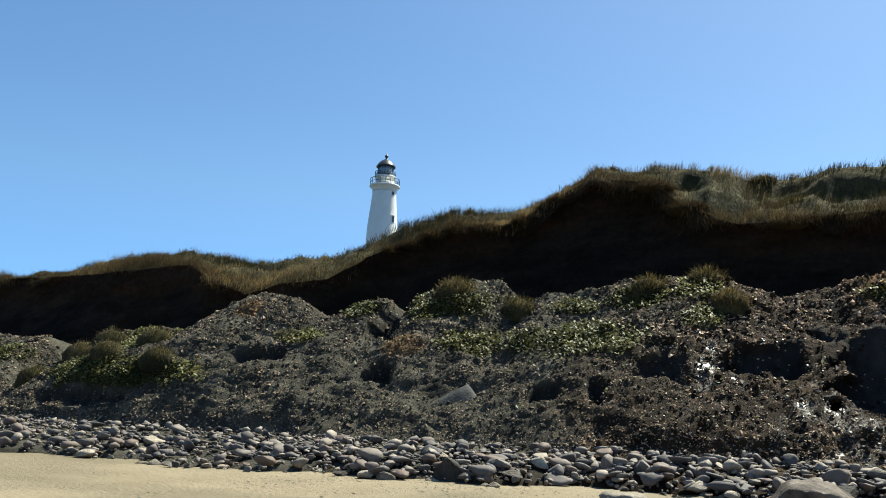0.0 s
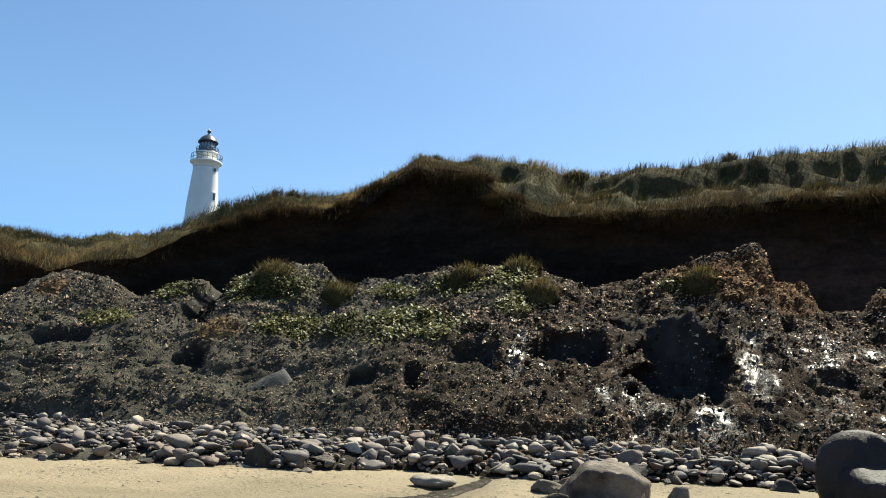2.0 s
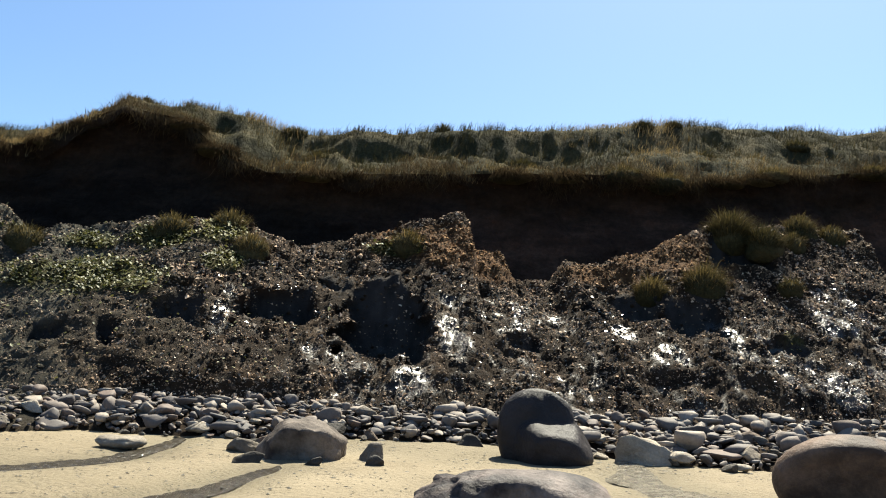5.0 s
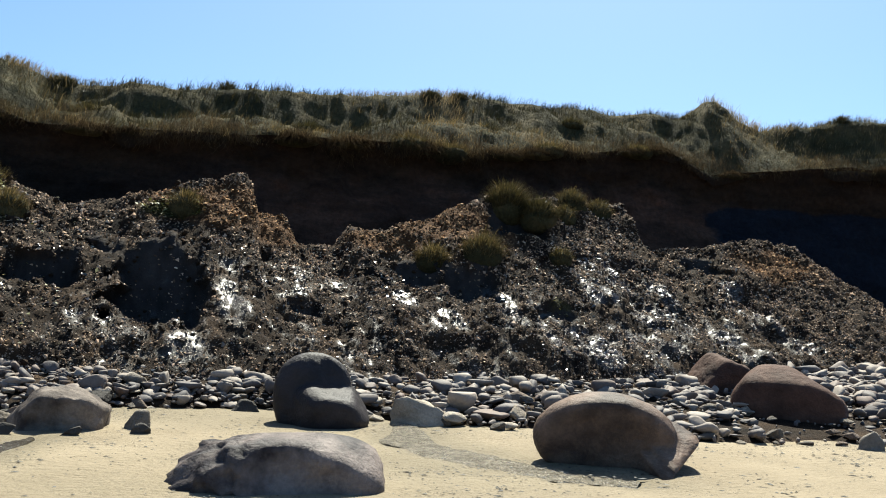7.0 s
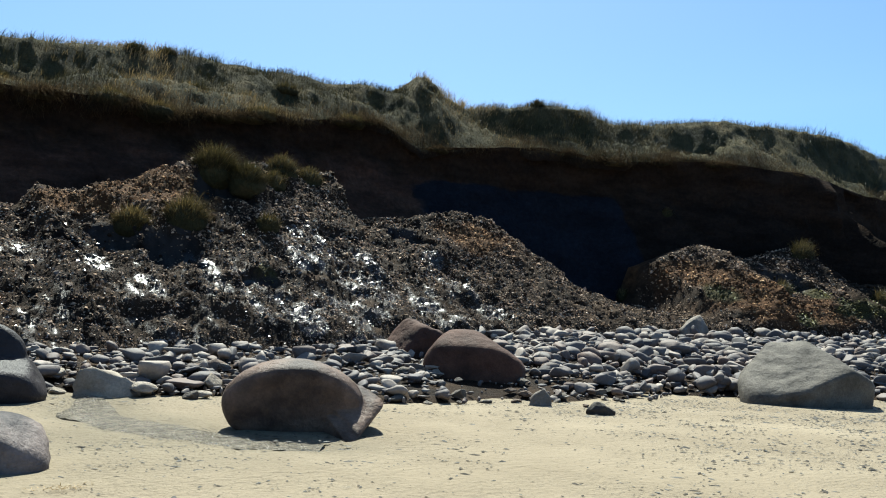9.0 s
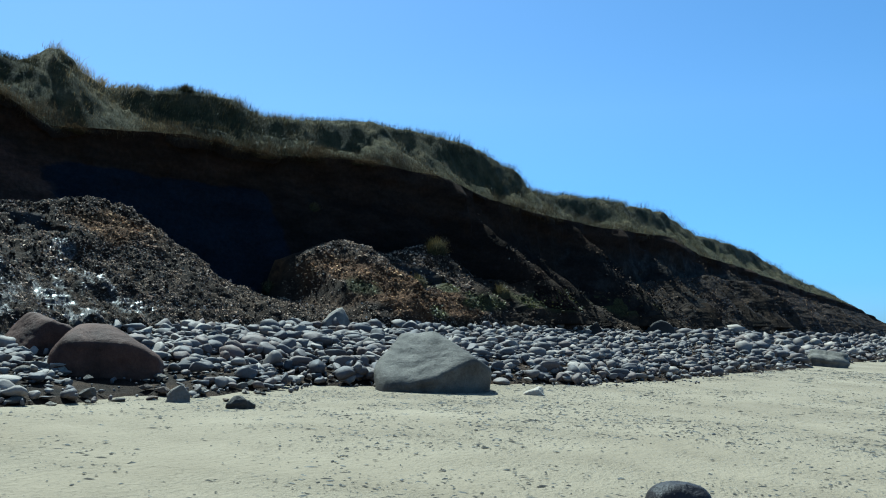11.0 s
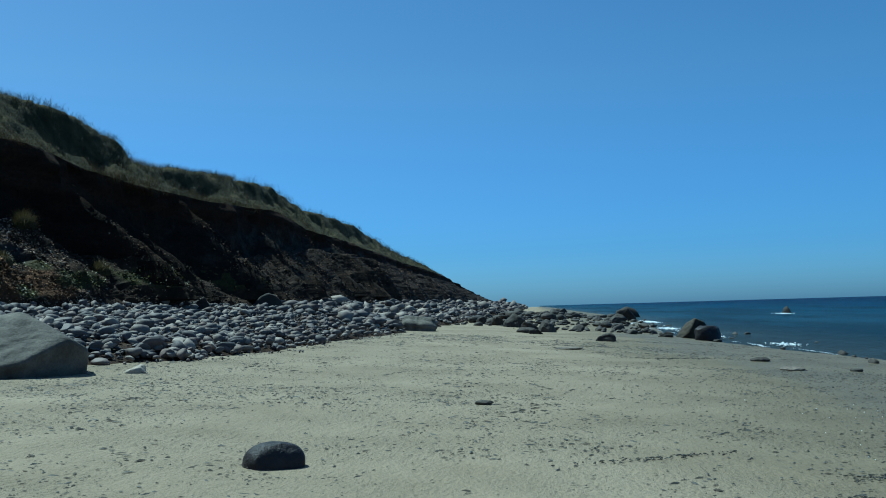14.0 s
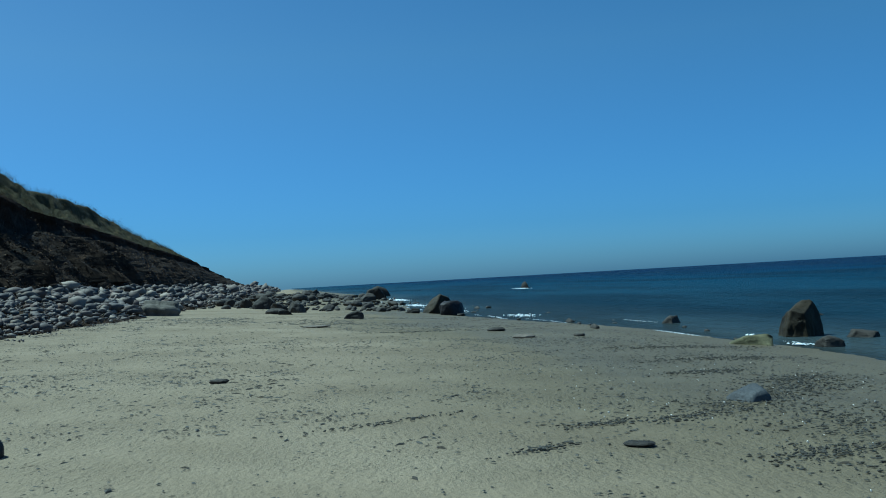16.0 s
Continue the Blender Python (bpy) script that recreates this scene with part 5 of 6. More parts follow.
def red_folds(q):
    folds = 0.06 * ridged(np.stack([q[:, 0] * 1.2 - q[:, 2] * 1.9, q[:, 1] * 0.8, q[:, 2] * 0.5], axis=1), 2, 431)
    return facets(q, 0.04, (0.35, -1, -0.1, 0.42), (-0.55, -0.62, 0.56, 0.66), (0, -0.35, 0.9, 1.10), (0.45, 0, 0.9, 1.12), (-0.85, 0, 0.5, 0.80), (1, 0, 0, 0.78), (-1, 0, 0, 0.60), (0, 1, 0.2, 0.6), (0, 0, -1, 0.4)) + folds


def layered_block(q):
    beds = 0.05 * np.sin(q[:, 2] * 14 + 2 * q[:, 0])
    return facets(q, 0.04, (0.12, -0.2, 1, 0.68), (-0.15, -1, 0.15, 0.66), (-1, -0.2, 0.25, 1.0), (0.62, -0.2, 0.7, 0.92), (1, 0, 0, 1.05), (0, 1, 0.2, 0.8), (0, 0, -1, 0.3), (0.6, -0.8, 0.1, 0.86)) + beds


def pale_cap(q):
    return facets(q, 0.02, (0.05, -0.20, 0.97, 0.475), (0.05, -1, -0.35, 0.27), (-0.72, -0.1, 0.69, 0.54), (0.50, -0.1, 0.86, 0.54), (1, -0.2, -0.25, 0.54), (-1, -0.3, 0.1, 0.58), (0, 1, 0.3, 0.45), (0, 0, -1, 0.2), (0.75, -0.7, 0.0, 0.50))


def low_stone(q):
    return facets(q, 0.012, (-0.10, -0.30, 0.95, 0.150), (-0.55, 0.20, 0.80, 0.20), (-0.45, -0.75, 0.45, 0.20), (0.86, 0.45, 0.30, 0.205), (0.55, -0.80, 0.20, 0.215), (-1, 0, 0.1, 0.31), (0, 1, 0.2, 0.22), (0, 0, -1, 0.1), (0.6, 0.0, 0.8, 0.215))


hewn(-0.43, 12.87, ROCK_PINK, "angular boulder with a pale flat top on the sand", (0, 0.05, 0.22), pale_cap, 0.034)
hewn(3.12, 13.49, ROCK_DARK, "dark two-lobed boulder with a deep notch at the cobbles' edge", (-0.06, 0.10, 0.38), two_lobed, 0.012, 0.04)
hewn(1.66, 8.70, ROCK_MOTTLED, "long low loaf-shaped boulder with a pitted end, on sand", (0.0, 0.10, 0.16), loaf, 0.010, 0.02)
hewn(5.94, 9.75, ROCK_BROWN, "rounded brown boulder with an overhanging hollow front", (0.18, 0.10, 0.30), hollow_dome, 0.010, 0.01)
hewn(12.0, 16.2, ROCK_RED, "reddish-brown rough boulder with folded ridges among the cobbles", (0, 0.1, 0.5), red_folds, 0.020, 0.0, 0.0, 0.88)
hewn(11.75, 13.6, ROCK_RED, "smooth reddish-brown boulder resting on the cobbles", (0, 0.1, 0.5), red_dome, 0.012, 0.0, 0.0, 0.74)
hewn(17.2, 9.85, ROCK_GREY, "large angular grey boulder at the edge of the sand", (0, 0.05, 0.5), grey_block, 0.012)
boulder(9.06, 2.25, 0.62, 0.5, 0.23, ROCK_DARK, "small dark domed rock half buried in the sand", ((0.4, -0.8, 0.3, 0.55, 0.5),), 7, 0.06, 0.1, 0.7)
hewn(51.0, 6.3, ROCK_GREY, "low grey layered boulder beside the cobbles", (0, 0.1, 0.3), layered_block, 0.05, 0.0, 0.0, None, 4)
boulder(24.5, -15.4, 1.30, 1.1, 1.20, ROCK_WEED, "tall weed-covered brown boulder standing in the shallows", ((0.8, -0.4, 0.25, 0.42, 1.0), (-0.75, -0.2, 0.35, 0.50, 1.0), (0.1, -0.3, 0.95, 0.36, 1.0), (-0.2, -0.9, 0.1, 0.5, 1.0)), 9, 0.20, 0.40, 0.2, crown=((-1, 0.62), (-0.4, 0.76), (0.0, 0.96), (0.4, 1.0), (0.75, 0.9), (1, 0.55)))
boulder(59.2, -10.4, 2.1, 1.6, 1.30, ROCK_WEED, "weed-topped boulder at the waterline", ((-0.4, -0.5, 0.75, 0.46, 0.9), (0.6, -0.7, 0.2, 0.55, 0.9)), 10, 0.22, 0.2, level=4, crown=((-1, 0.35), (-0.3, 0.8), (0.2, 1.0), (0.7, 0.9), (1, 0.6)))
boulder(54.6, -10.5, 1.5, 1.2, 0.92, ROCK_DARK, "dark wet boulder at the waterline", ((0.7, -0.5, 0.4, 0.5, 0.7),), 11, 0.24, 0.4, level=4)
hewn(11.15, -6.47, ROCK_BLUE, "blue-grey angular stone half sunk in the sand among weed", (0, 0, 0.08), low_stone, 0.014, 0.0, 0.0, None, 4)


def stones(seed, *rows):
    for k, (x, y, w, h, mat, lift, label) in enumerate(rows, seed):
        rng = np.random.default_rng(700 + k)
        facets_cut = [(*(rng.normal(size=3) * np.array((1, 1, 0.7)) + np.array((0, -0.3, 0.35))), rng.uniform(0.30, 0.55), 1.0) for _ in range(8)]
        thin = h < 0.3 * w
        base = float(sand_z(np.array([x]), np.array([y]))[0])
        peak = rng.uniform(-0.5, 0.5)
        boulder(x, y, w, w * 0.75, h, mat, label, () if thin else facets_cut, 20 + k, 0.24, 0.0 if thin else 0.34, 0.30, base + lift if lift else None, level=4, crown=() if thin else ((-1, rng.uniform(0.3, 0.8)), (peak, 1.0), (1, rng.uniform(0.3, 0.8))), name="stone", group="larger stones on the beach")


boulder(-7.45, 17.35, 1.75, 1.5, 1.0, ROCK_SLAB, "smooth sloping slab of blue-grey clay on the slump", ((-0.15, -0.78, 0.60, 0.26, 1.0), (0.6, -0.7, 0.3, 0.45, 1.0)), 14, 0.10, 0.30, 0.4, 1.50, level=4, crown=((-1, 0.30), (-0.3, 0.8), (0.3, 1.0), (1, 0.55)), group="clay slabs on the slump")
stones(
    0,
    (-2.96, 13.2, 0.70, 0.17, STONES[1], 0, "flat pale stone lying on wet sand"),
    (-6.13, 14.3, 0.62, 0.40, STONES[3], 0, "dark pointed stone at the edge of the cobbles"),
    (-12.4, 15.6, 0.56, 0.40, STONES[2], 0.1, "rounded brown stone standing above the cobbles"),
    (-11.8, 16.6, 0.62, 0.36, STONES[2], 0.25, "broad brown stone among the cobbles"),
    (4.75, 13.8, 0.95, 0.42, STONES[1], 0, "pale wedge-shaped stone by the trickle"),
    (6.8, 14.7, 0.95, 0.42, STONES[2], 0.05, "brownish slab of stone among the cobbles"),
    (5.9, 14.6, 0.8, 0.30, STONES[2], 0.0, "brown stone lying among the cobbles"),
    (2.18, 15.0, 0.50, 0.20, STONES[3], 0, "dark angular stone on the sand"),
    (0.50, 12.8, 0.36, 0.26, STONES[0], 0, "grey cobble beside the pale-topped boulder"),
    (0.55, 12.35, 0.26, 0.14, STONES[3], 0, "small dark stone on the sand"),
    (-0.28, 12.15, 0.28, 0.11, STONES[3], 0, "small flat stone on the sand"),
    (-1.1, 12.2, 0.42, 0.14, STONES[3], 0, "flat dark stone beside the trickle"),
    (-1.25, 13.2, 0.55, 0.20, STONES[0], 0, "flat grey stone on wet sand"),
    (-0.9, 13.9, 0.60, 0.22, STONES[2], 0, "flat brown stone on wet sand"),
    (11.4, 9.95, 0.48, 0.20, STONES[3], 0, "dark angular stone on the sand"),
    (11.15, 11.1, 0.40, 0.29, STONES[0], 0, "grey rounded stone on the sand"),
)
stones(
    16,
    (22.3, 16.4, 0.90, 0.62, STONES[0], 1.05, "grey pointed stone at the foot of the slump"),
    (20.6, 13.8, 0.85, 0.58, STONES[0], 0.35, "grey block of stone among the cobbles"),
    (18.65, 8.15, 0.50, 0.18, STONES[1], 0, "flat pale stone on the sand"),
    (36.5, 13.6, 0.9, 0.62, STONES[3], 1.1, "dark round stone on the cobble bank"),
    (44.0, 13.0, 1.4, 0.75, STONES[3], 1.2, "dark boulder on the cobble bank"),
    (33.4, 8.2, 0.97, 0.42, STONES[2], 0.05, "low brown stone at the cobbles' edge"),
    (74.4, 4.1, 0.9, 0.62, STONES[3], 0, "dark pointed stone on the far sand"),
    (43.8, -3.7, 1.0, 0.40, STONES[3], 0, "dark domed stone on the lower beach"),
    (34.1, -1.6, 1.08, 0.10, STONES[0], 0, "flat grey stone sunk in the sand"),
    (29.9, -7.5, 0.62, 0.15, STONES[3], 0, "dark flat stone on damp sand"),
    (25.9, -7.4, 0.68, 0.12, STONES[0], 0, "flat grey stone on damp sand"),
    (15.1, 0.5, 0.32, 0.07, STONES[3], 0, "small flat dark stone in the sand"),
    (8.35, -3.8, 0.30, 0.05, STONES[3], 0, "small flat dark stone in the sand"),
    (67.5, 1.2, 1.75, 1.05, STONES[3], 0, "dark angular boulder in a far group"),
    (59.0, -1.1, 1.25, 0.76, STONES[3], 0, "dark pointed boulder in a far group"),
    (56.0, 0.2, 1.25, 0.36, STONES[3], 0, "low dark boulder in a far group"),
)
stones(
    32,
    (53.8, -0.4, 0.85, 0.34, STONES[3], 0, "small dark boulder in a far group"),
    (63.0, 0.0, 1.3, 0.6, STONES[3], 0, "dark boulder in a far group"),
    (71.0, 2.6, 1.2, 0.7, STONES[3], 0, "dark boulder in a far group"),
    (56.1, -8.2, 1.1, 0.34, STONES[3], 0, "low wet stone near the waterline"),
    (22.3, -12.6, 1.26, 0.40, ROCK_MOSS, -0.13, "low green weedy rock at the waterline"),
    (33.9, -15.6, 0.90, 0.52, STONES[3], 0, "dark stone in the shallows"),
    (33.3, -21.5, 0.86, 1.05, STONES[3], -0.2, "dark stone standing out of the water"),
    (23.0, -16.3, 0.98, 0.42, STONES[3], 0, "dark wet stone in the shallows"),
    (21.1, -14.1, 0.74, 0.34, STONES[3], 0, "dark wet stone in the shallows"),
    (27.5, -17.5, 0.6, 0.62, STONES[3], 0, "small dark stone in the shallows"),
    (146.0, -40.0, 2.0, 3.2, STONES[3], 0.0, "dark rock awash off the shore"),
    (118.0, -12.0, 3.0, 1.6, STONES[3], 0.0, "dark rocks on the far shoreline"),
    (95.0, -9.0, 1.6, 0.8, STONES[3], 0.0, "dark rock on the far shoreline"),
    (150.0, -16.0, 3.5, 1.9, STONES[3], 0.0, "dark rock awash on the far shoreline"),
)


def far_stones():
    """Stones strewn from the end of the cobbles to the water, and small rocks awash."""
    rng = np.random.default_rng(71)
    n, m = 460, 80
    x = np.concatenate([62 + 110 * rng.beta(1.0, 1.6, n), rng.uniform(24, 140, m)])
    y = np.concatenate([rng.beta(1.6, 1.4, n) * 17 - 10.5, rng.normal(-13.0, 1.4, m)])
    size = np.concatenate([0.19 * np.exp(rng.normal(0, 0.55, n)), 0.13 * np.exp(rng.normal(0, 0.5, m))]) * (0.6 + x / 120)
    count = n + m
    p = np.stack([x, y, np.maximum(sand_z(x, y), SEA_Z - 0.05) + 0.2 * size], axis=1)
    s3 = size[:, None] * np.stack([rng.uniform(0.9, 1.6, count), rng.uniform(0.8, 1.2, count), rng.uniform(0.4, 0.8, count)], axis=1)
    ob = scatter("far_stones", [pebble_shape(150 + k, 2, 0.25) for k in range(8)], p, s3, np.stack([rng.uniform(0, 6.28, count), rng.normal(0, 0.2, count)], axis=1), STONES[3], True)
    tagged(ob, "dark stones strewn over the far beach and shallows", "stones", kind="stuff")


far_stones()


# ---- nearest cobbles, one by one ----
def single_cobbles():
    rng = np.random.default_rng(9)
    shapes = []
    for k in range(12):
        v, f = pebble_shape(60 + k, 3, 0.14)
        shapes.append(mesh_of("cobble", v, f, STONES[(0, 1, 2, 0, 3, 0, 1, 0, 2, 0, 3, 1)[k]]))
    for k in range(270):
        x = rng.uniform(-15, 14)
        near = rng.beta(1.0, 1.8) * 0.70 - 0.13
        y = float(edge_y(x) + (toe_y(x) - edge_y(x)) * near)
        s = float(np.clip(0.104 * math.exp(rng.normal(0, 0.46)), 0.05, 0.27)) * (0.66 if x < -3 else 0.76)
        sx, sy, sz = s * rng.uniform(1.1, 1.8), s * rng.uniform(0.8, 1.2), s * rng.uniform(0.38, 0.75)
        low = float(bank_z(np.array([x]), np.array([y]))[0]) if near > 0 else float(sand_z(np.array([x]), np.array([y]))[0])
        ob = new("cobble", shapes[rng.integers(0, 12)])
        ob.matrix_world = pose(x, y, low + 0.55 * sz, rng.uniform(-12, 12), rng.uniform(-12, 12), rng.uniform(-60, 60)) @ Matrix.Diagonal((sx, sy, sz, 1))
        tagged(ob, "rounded weathered cobble lying at the edge of the sand", "cobble", "cobbles along the sand")


single_cobbles()


# ---- strewn bits, weed and foam ----
def crumb_shape():
    return np.array([(-1, 0, -0.3), (0.1, -0.8, -0.3), (1, 0.1, -0.3), (-0.1, 0.8, -0.3), (0.1, 0.1, 0.8)], float), np.array([[0, 1, 4], [1, 2, 4], [2, 3, 4], [3, 0, 4]])


def strewn():
    rng = np.random.default_rng(33)
    n = 9000
    x = rng.uniform(-8, 40, n) * rng.uniform(0.3, 1.0, n)
    y = rng.uniform(-10, 13, n)
    keep = (y < edge_y(x) - 0.3) & (rng.uniform(0, 1, n) < 0.45 + 0.6 * fbm(np.stack([x * 0.4, y * 0.8, x * 0], axis=1), 2, 311))
    x, y = x[keep], y[keep]
    bx, by = rng.uniform(4, 26, 9000), rng.uniform(-11.5, -1.5, 9000)
    some = rng.uniform(0, 1, 9000) < np.clip((-by - 1) / 6, 0, 1) * (0.5 + 0.7 * fbm(np.stack([bx * 0.5, by * 0.5, bx * 0], axis=1), 3, 313))
    x, y = np.concatenate([x, bx[some]]), np.concatenate([y, by[some]])
    s = rng.uniform(0.004, 0.015, len(x)) * (1 + 0.04 * np.maximum(x, 0)) * np.where(y < -2, 1.3, 1.0)
    p = np.stack([x, y, sand_z(x, y) + 0.012], axis=1)
    s3 = np.stack([s * rng.uniform(0.8, 2.0, len(x)), s, s * 0.45], axis=1)
    ob = scatter("beach_litter", [crumb_shape()], p, s3, np.stack([rng.uniform(0, 6.28, len(x)), np.zeros(len(x))], axis=1), WEED, False)
    tagged(ob, "dark bits of weed and grit strewn on the sand", "beach litter", kind="stuff")
    n = 110
    x, y = rng.uniform(6, 17, n), rng.uniform(-10, -4, n)
    p = np.stack([x, y, sand_z(x, y) + 0.012], axis=1)
    ob = scatter("shell_bits", [clod_shape(97)], p, rng.uniform(0.006, 0.016, (n, 3)), np.zeros((n, 2)), SHELL, False)
    tagged(ob, "white broken shell bits on the sand", "shells", kind="stuff")


strewn()


def scuffs():
    """Little raised crumbs of trodden sand, grit and dried weed, in patches; their dark colour also stands for shaded
    pits.
    """
    rng = np.random.default_rng(55)
    n = 135000
    x = np.where(rng.uniform(0, 1, n) < 0.65, rng.uniform(-9, 17, n), rng.uniform(17, 48, n))
    y = rng.uniform(-12, 15, n)
    patch = fbm(np.stack([x * 0.25, y * 0.35, x * 0], axis=1), 3, 331) + 0.6 * fbm(np.stack([x * 1.1, y * 1.6, x * 0], axis=1), 2, 335)
    keep = (y < edge_y(x) - 0.2) & (y > -12) & (rng.uniform(0, 1, n) < np.clip(0.34 + 1.5 * patch + 0.06 * np.clip(y, -6, 5), 0.02, 1))
    x, y = x[keep], y[keep]
    m = len(x)
    s = np.clip(0.0080 * np.exp(rng.normal(0, 0.6, m)), 0.003, 0.028) * (0.9 + 0.045 * np.maximum(x, 0))
    p = np.stack([x, y, sand_z(x, y) + 0.006], axis=1)
    s3 = np.stack([s * rng.uniform(0.9, 2.6, m), s, s * rng.uniform(0.2, 0.45, m)], axis=1)
    turns = np.stack([rng.uniform(0, 3.14, m), np.zeros(m)], axis=1)
    # dark flecks: part debris, part the shade in trodden pits
    dark = rng.uniform(0, 1, m) < 0.62
    ob = scatter("sand_crumbs", [crumb_shape()], p[~dark], s3[~dark], turns[~dark], GRIT, False)
    tagged(ob, "crumbs of trodden damp sand and grit on the beach", "grit", kind="stuff")
    ob = scatter("weed_scraps", [crumb_shape()], p[dark], s3[dark], turns[dark], WEED, False)
    tagged(ob, "dark scraps of dried weed scattered over the sand", "weed scraps", kind="stuff")


scuffs()


def seaweed():
    places, sizes, turns = [], [], []
    for x, y, length, width, angle, count in ((10.4, -1.77, 1.5, 0.10, -1.0, 60), (9.7, -4.0, 0.9, 0.15, -1.2, 90), (10.6, -6.0, 1.4, 0.7, -1.0, 170), (7.6, -5.15, 0.9, 0.30, -1.2, 120), (9.2, -6.6, 1.8, 0.8, -0.9, 200), (6.9, -5.6, 1.0, 0.35, -1.2, 120), (36.9, -1.7, 2.2, 0.15, -1.3, 80), (30, -4.5, 2.5, 0.2, -1.2, 80), (8.4, -2.9, 0.6, 0.1, -1.0, 60), (12.5, -8.0, 2.0, 0.6, -1.0, 200), (13.6, -8.6, 1.6, 0.4, -1.2, 160), (9.9, -5.0, 0.7, 0.2, -1.1, 70), (11.8, -7.2, 1.2, 0.5, -0.8, 140), (14.8, -7.6, 1.4, 0.3, -1.2, 110), (8.0, -6.6, 1.2, 0.3, -1.0, 120), (17.5, -9.4, 2.5, 0.5, -1.3, 200), (21.0, -10.0, 3.0, 0.5, -1.4, 200)):
        rng = np.random.default_rng(int(abs(x * 31 + y * 17)) + count)
        count = 2 * count
        u, w = rng.normal(0, 0.42, count) * length, rng.normal(0, 0.55, count) * width
        px = x + u * math.cos(angle) - w * math.sin(angle)
        py = y + u * math.sin(angle) + w * math.cos(angle)
        places.append(np.stack([px, py, sand_z(px, py) + 0.012], axis=1))
        s = rng.uniform(0.006, 0.018, count) * (1 + 0.02 * x)
        sizes.append(np.stack([s * rng.uniform(0.7, 2.4, count), s * rng.uniform(0.4, 0.9, count), s * 0.45], axis=1))
        turns.append(np.stack([rng.normal(angle, 1.1, count), np.zeros(count)], axis=1))
    ob = scatter("seaweed", [clod_shape(110 + k) for k in range(4)], np.concatenate(places), np.concatenate(sizes), np.concatenate(turns), WEED, False)
    tagged(ob, "dark strands of dried seaweed washed up on the sand", "seaweed", kind="stuff")


seaweed()


def foam():
    rng = np.random.default_rng(3)
    shapes = [pebble_shape(130 + k, 1, 0.3) for k in range(6)]
    xs, ys, sz = [], [], []
    for _ in range(24):
        c, ln = rng.uniform(22, 110), rng.uniform(1.5, 6)
        n = int(ln * 26)
        u = rng.uniform(-0.5, 0.5, n) * ln
        x = c + u
        y = -13.6 + 3.0 * np.clip((c - 30) / 30, 0, 1) + 0.5 * vnoise(np.stack([x * 0.3, x * 0, x * 0], axis=1), 321) + rng.normal(0, 0.06, n) - (rng.uniform(0, 3.5) if rng.uniform() < 0.3 else 0)
        xs.append(x), ys.append(y), sz.append(rng.uniform(0.008, 0.028, n) * (1 - np.abs(u) / ln))
    x, y, s = np.concatenate(xs), np.concatenate(ys), np.concatenate(sz)
    p = np.stack([x, y, np.maximum(sand_z(x, y), SEA_Z) + 0.012], axis=1)
    s3 = np.stack([s * 3, s * 1.5, s * 0.6], axis=1)
    ob = scatter("foam", shapes, p, s3, np.zeros((len(x), 2)), FOAM, True)
    tagged(ob, "thin white line of foam where small waves break", "foam", kind="stuff")
    xs, ys, sz = [], [], []
    for cx, cy, ln in ((60, -12, 3), (66, -12.5, 3), (80, -12, 6), (145, -39, 6), (25.6, -14.4, 0.5), (21.8, -13.7, 0.5), (48, -13.2, 3), (110, -14, 10)):
        n = int(ln * 40)
        xs.append(cx + rng.normal(0, 0.35, n) * ln), ys.append(cy + rng.normal(0, 0.12, n) * min(ln, 3)), sz.append(rng.uniform(0.012, 0.045, n) * (1 + cx / 80))
    x, y, s = np.concatenate(xs), np.concatenate(ys), np.concatenate(sz)
    p = np.stack([x, y, np.full(len(x), SEA_Z + 0.03)], axis=1)
    ob = scatter("breaker_foam", shapes, p, np.stack([s * 2, s, s * 0.7], axis=1), np.zeros((len(x), 2)), FOAM, True)
    tagged(ob, "white water breaking round the rocks", "foam", kind="stuff")


foam()


# ---- lighthouse ----
def turned(name, profile, mat, parent, label="", n=48, capped=True):
    """A body turned about its axis from (radius, height) pairs."""
    bm = bmesh.new()
    rows = []
    for r, z in profile:
        rows.append([bm.verts.new((r * math.cos(2 * math.pi * k / n), r * math.sin(2 * math.pi * k / n), z)) for k in range(n)])
    for a, b in zip(rows, rows[1:]):
        for k in range(n):
            bm.faces.new((a[k], a[(k + 1) % n], b[(k + 1) % n], b[k]))
    if capped:
        bm.faces.new(rows[0][::-1])
        bm.faces.new(rows[-1])
    for face in bm.faces:
        face.smooth = len(face.verts) == 4
    return part(name, bm, mat, parent, label)


def box(bm, size, m):
    bmesh.ops.create_cube(bm, size=1.0, matrix=m @ Matrix.Diagonal((*size, 1)))


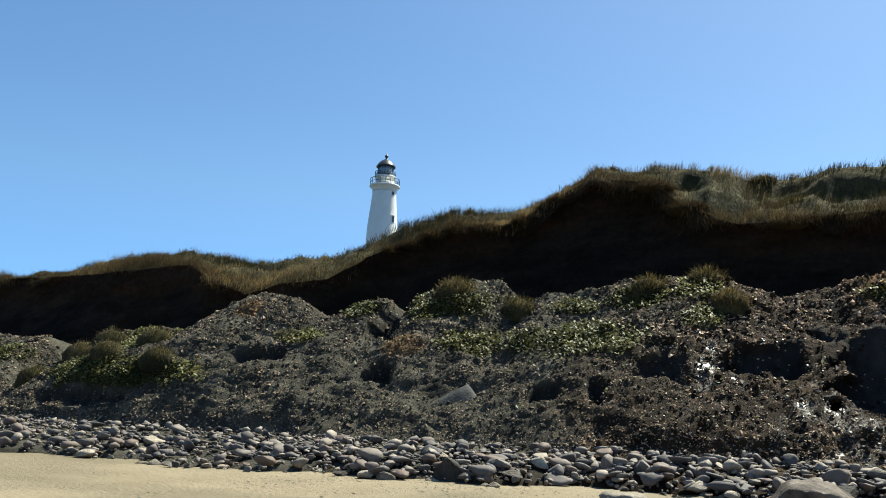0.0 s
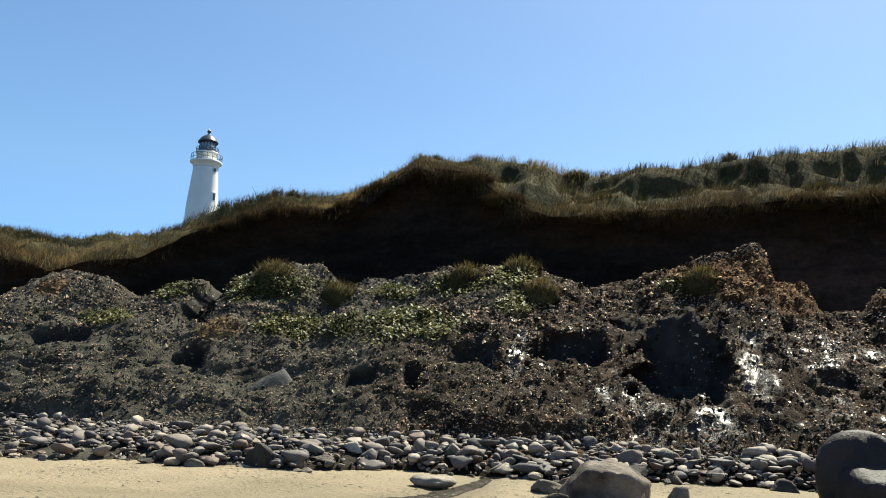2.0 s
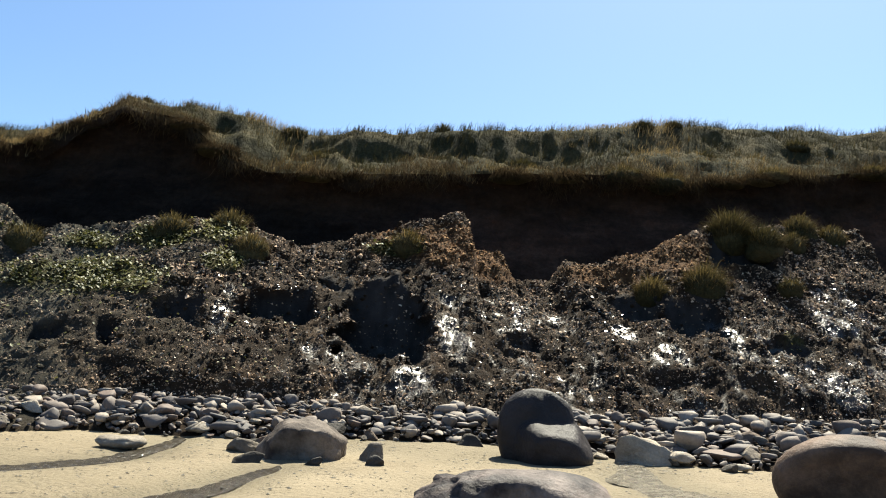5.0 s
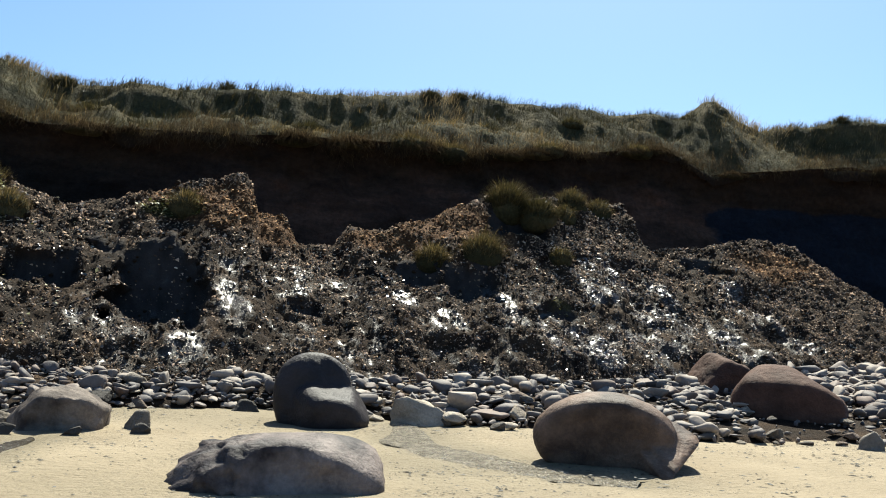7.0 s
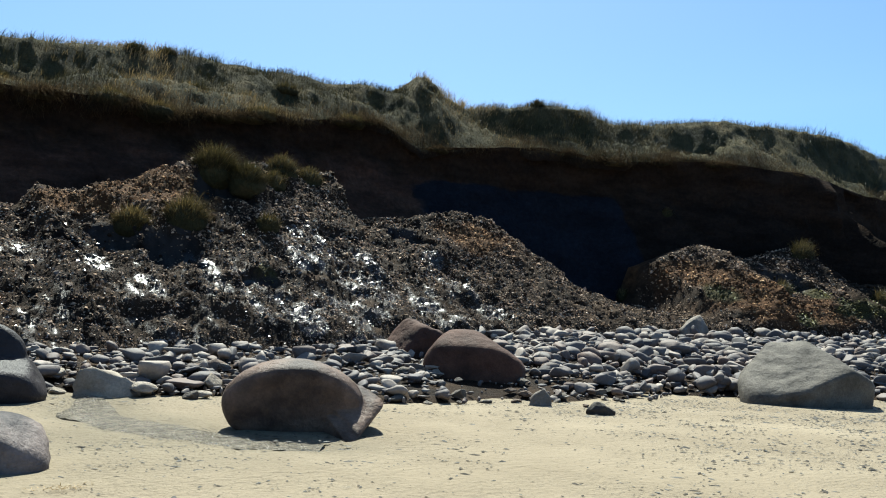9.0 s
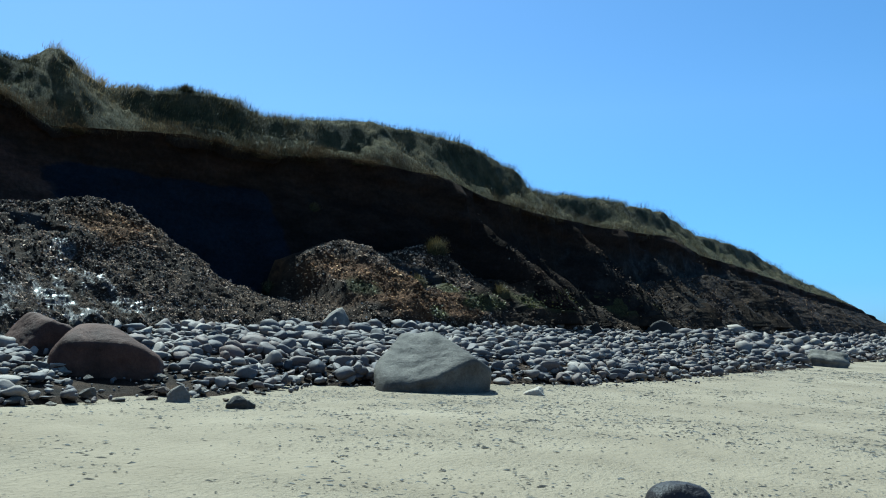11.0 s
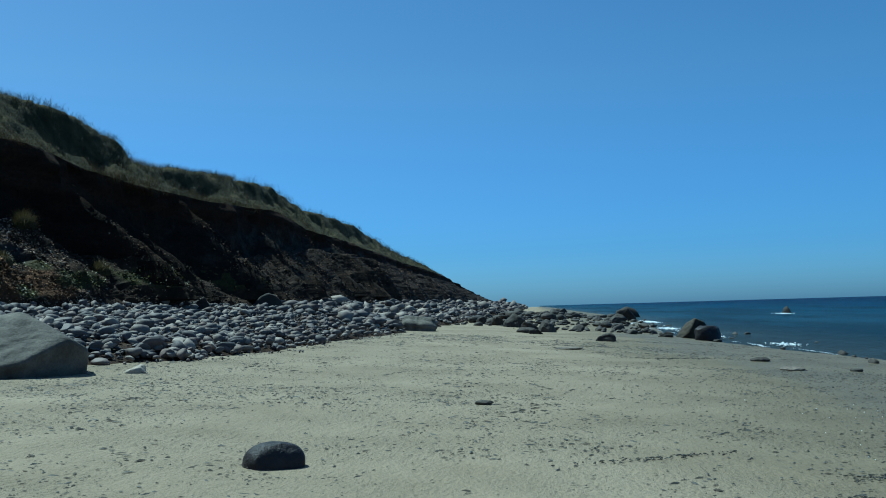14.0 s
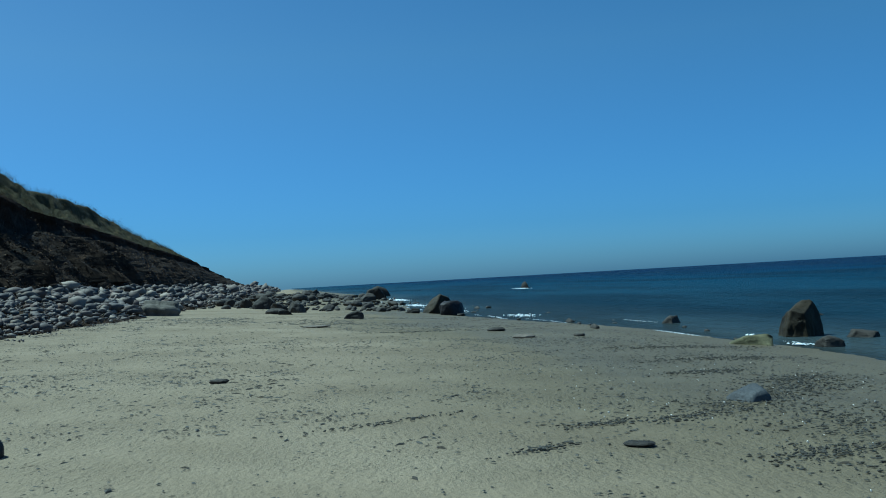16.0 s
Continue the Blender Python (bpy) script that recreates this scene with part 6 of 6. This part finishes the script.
def lighthouse(x, y):
    top = new("lighthouse")
    base = 7.0
    top.location = (x, y, base)
    tagged(top, "tall white round lighthouse with a dark domed lantern", "lighthouse")
    H = lambda z: z - base
    turned("tower", ((3.6, -1.5), (3.5, 0.2), (3.1, 0.5), (2.42, H(32.3)), (1.92, H(38.0)), (1.95, H(38.3))), WHITE, top, "white-painted tapering tower")
    turned("corbel", ((1.95, H(38.28)), (1.98, H(38.6)), (2.10, H(38.85)), (2.38, H(39.08)), (2.46, H(39.15)), (2.46, H(39.34)), (2.42, H(39.38))), WHITE, top, "flared white gallery floor")
    turned("drum", ((1.55, H(39.36)), (1.55, H(40.65)), (1.75, H(40.7)), (1.75, H(40.85)), (1.70, H(40.9))), WHITE, top, "white drum under the lantern")
    turned("lantern_glass", ((1.22, H(40.9)), (1.22, H(42.55))), GLAZING, top, "lantern glazing", 16)
    turned("lantern_sill", ((1.30, H(40.88)), (1.32, H(41.10)), (1.26, H(41.15))), BLACKIRON, top)
    turned("lantern_lens", ((0.4, H(41.2)), (0.6, H(41.7)), (0.4, H(42.3))), WHITE, top)
    turned("dome", ((1.55, H(42.45)), (1.58, H(42.62)), (1.45, H(42.8)), (1.15, H(43.25)), (0.7, H(43.62)), (0.25, H(43.85)), (0.2, H(43.95))), ROOF, top, "dark metal dome roof")
    turned("finial", ((0.10, H(43.9)), (0.12, H(44.1)), (0.26, H(44.2)), (0.30, H(44.38)), (0.22, H(44.55)), (0.06, H(44.62)), (0.03, H(45.1))), BLACKIRON, top, "", 16)
    for k in range(16):
        bm = bmesh.new()
        box(bm, (0.07, 0.07, 1.7), Matrix.Rotation(2 * math.pi * k / 16, 4, "Z") @ Matrix.Translation((1.24, 0, H(41.72))))
        part("mullion", bm, BLACKIRON, top)
    for level, r, z0, z1, n in ((0, 2.38, 39.36, 40.4, 18), (1, 1.68, 40.9, 41.6, 16)):
        for k in range(n):
            bm = bmesh.new()
            box(bm, (0.06, 0.06, z1 - z0), Matrix.Rotation(2 * math.pi * k / n, 4, "Z") @ Matrix.Translation((r, 0, H((z0 + z1) / 2))))
            part("rail_post", bm, RAIL, top)
        for z in ((z1, z1 - 0.55) if not level else (z1, z1 - 0.35)):
            turned("handrail", ((r - 0.035, H(z) - 0.03), (r + 0.035, H(z) - 0.03), (r + 0.035, H(z) + 0.03), (r - 0.035, H(z) + 0.03), (r - 0.035, H(z) - 0.029)), RAIL, top, "", 48, False)
    to_eye = math.atan2(-y, -x)
    for z, r, wide, high in ((37.9, 1.95, 0.5, 0.55), (33.6, 2.32, 0.45, 1.1), (27.0, 2.65, 0.5, 1.1), (20.0, 2.85, 0.5, 1.1)):
        m = Matrix.Rotation(to_eye + radians(43), 4, "Z")
        bm = bmesh.new()
        box(bm, (0.30, wide + 0.2, high + 0.2), m @ Matrix.Translation((r - 0.09, 0, H(z))))
        win = part("window", bm, WHITE, top, "deep-set window")
        bm = bmesh.new()
        box(bm, (0.06, wide, high), m @ Matrix.Translation((r + 0.05, 0, H(z))))
        part("pane", bm, PANE, win)


lighthouse(-66.8, 122.7)
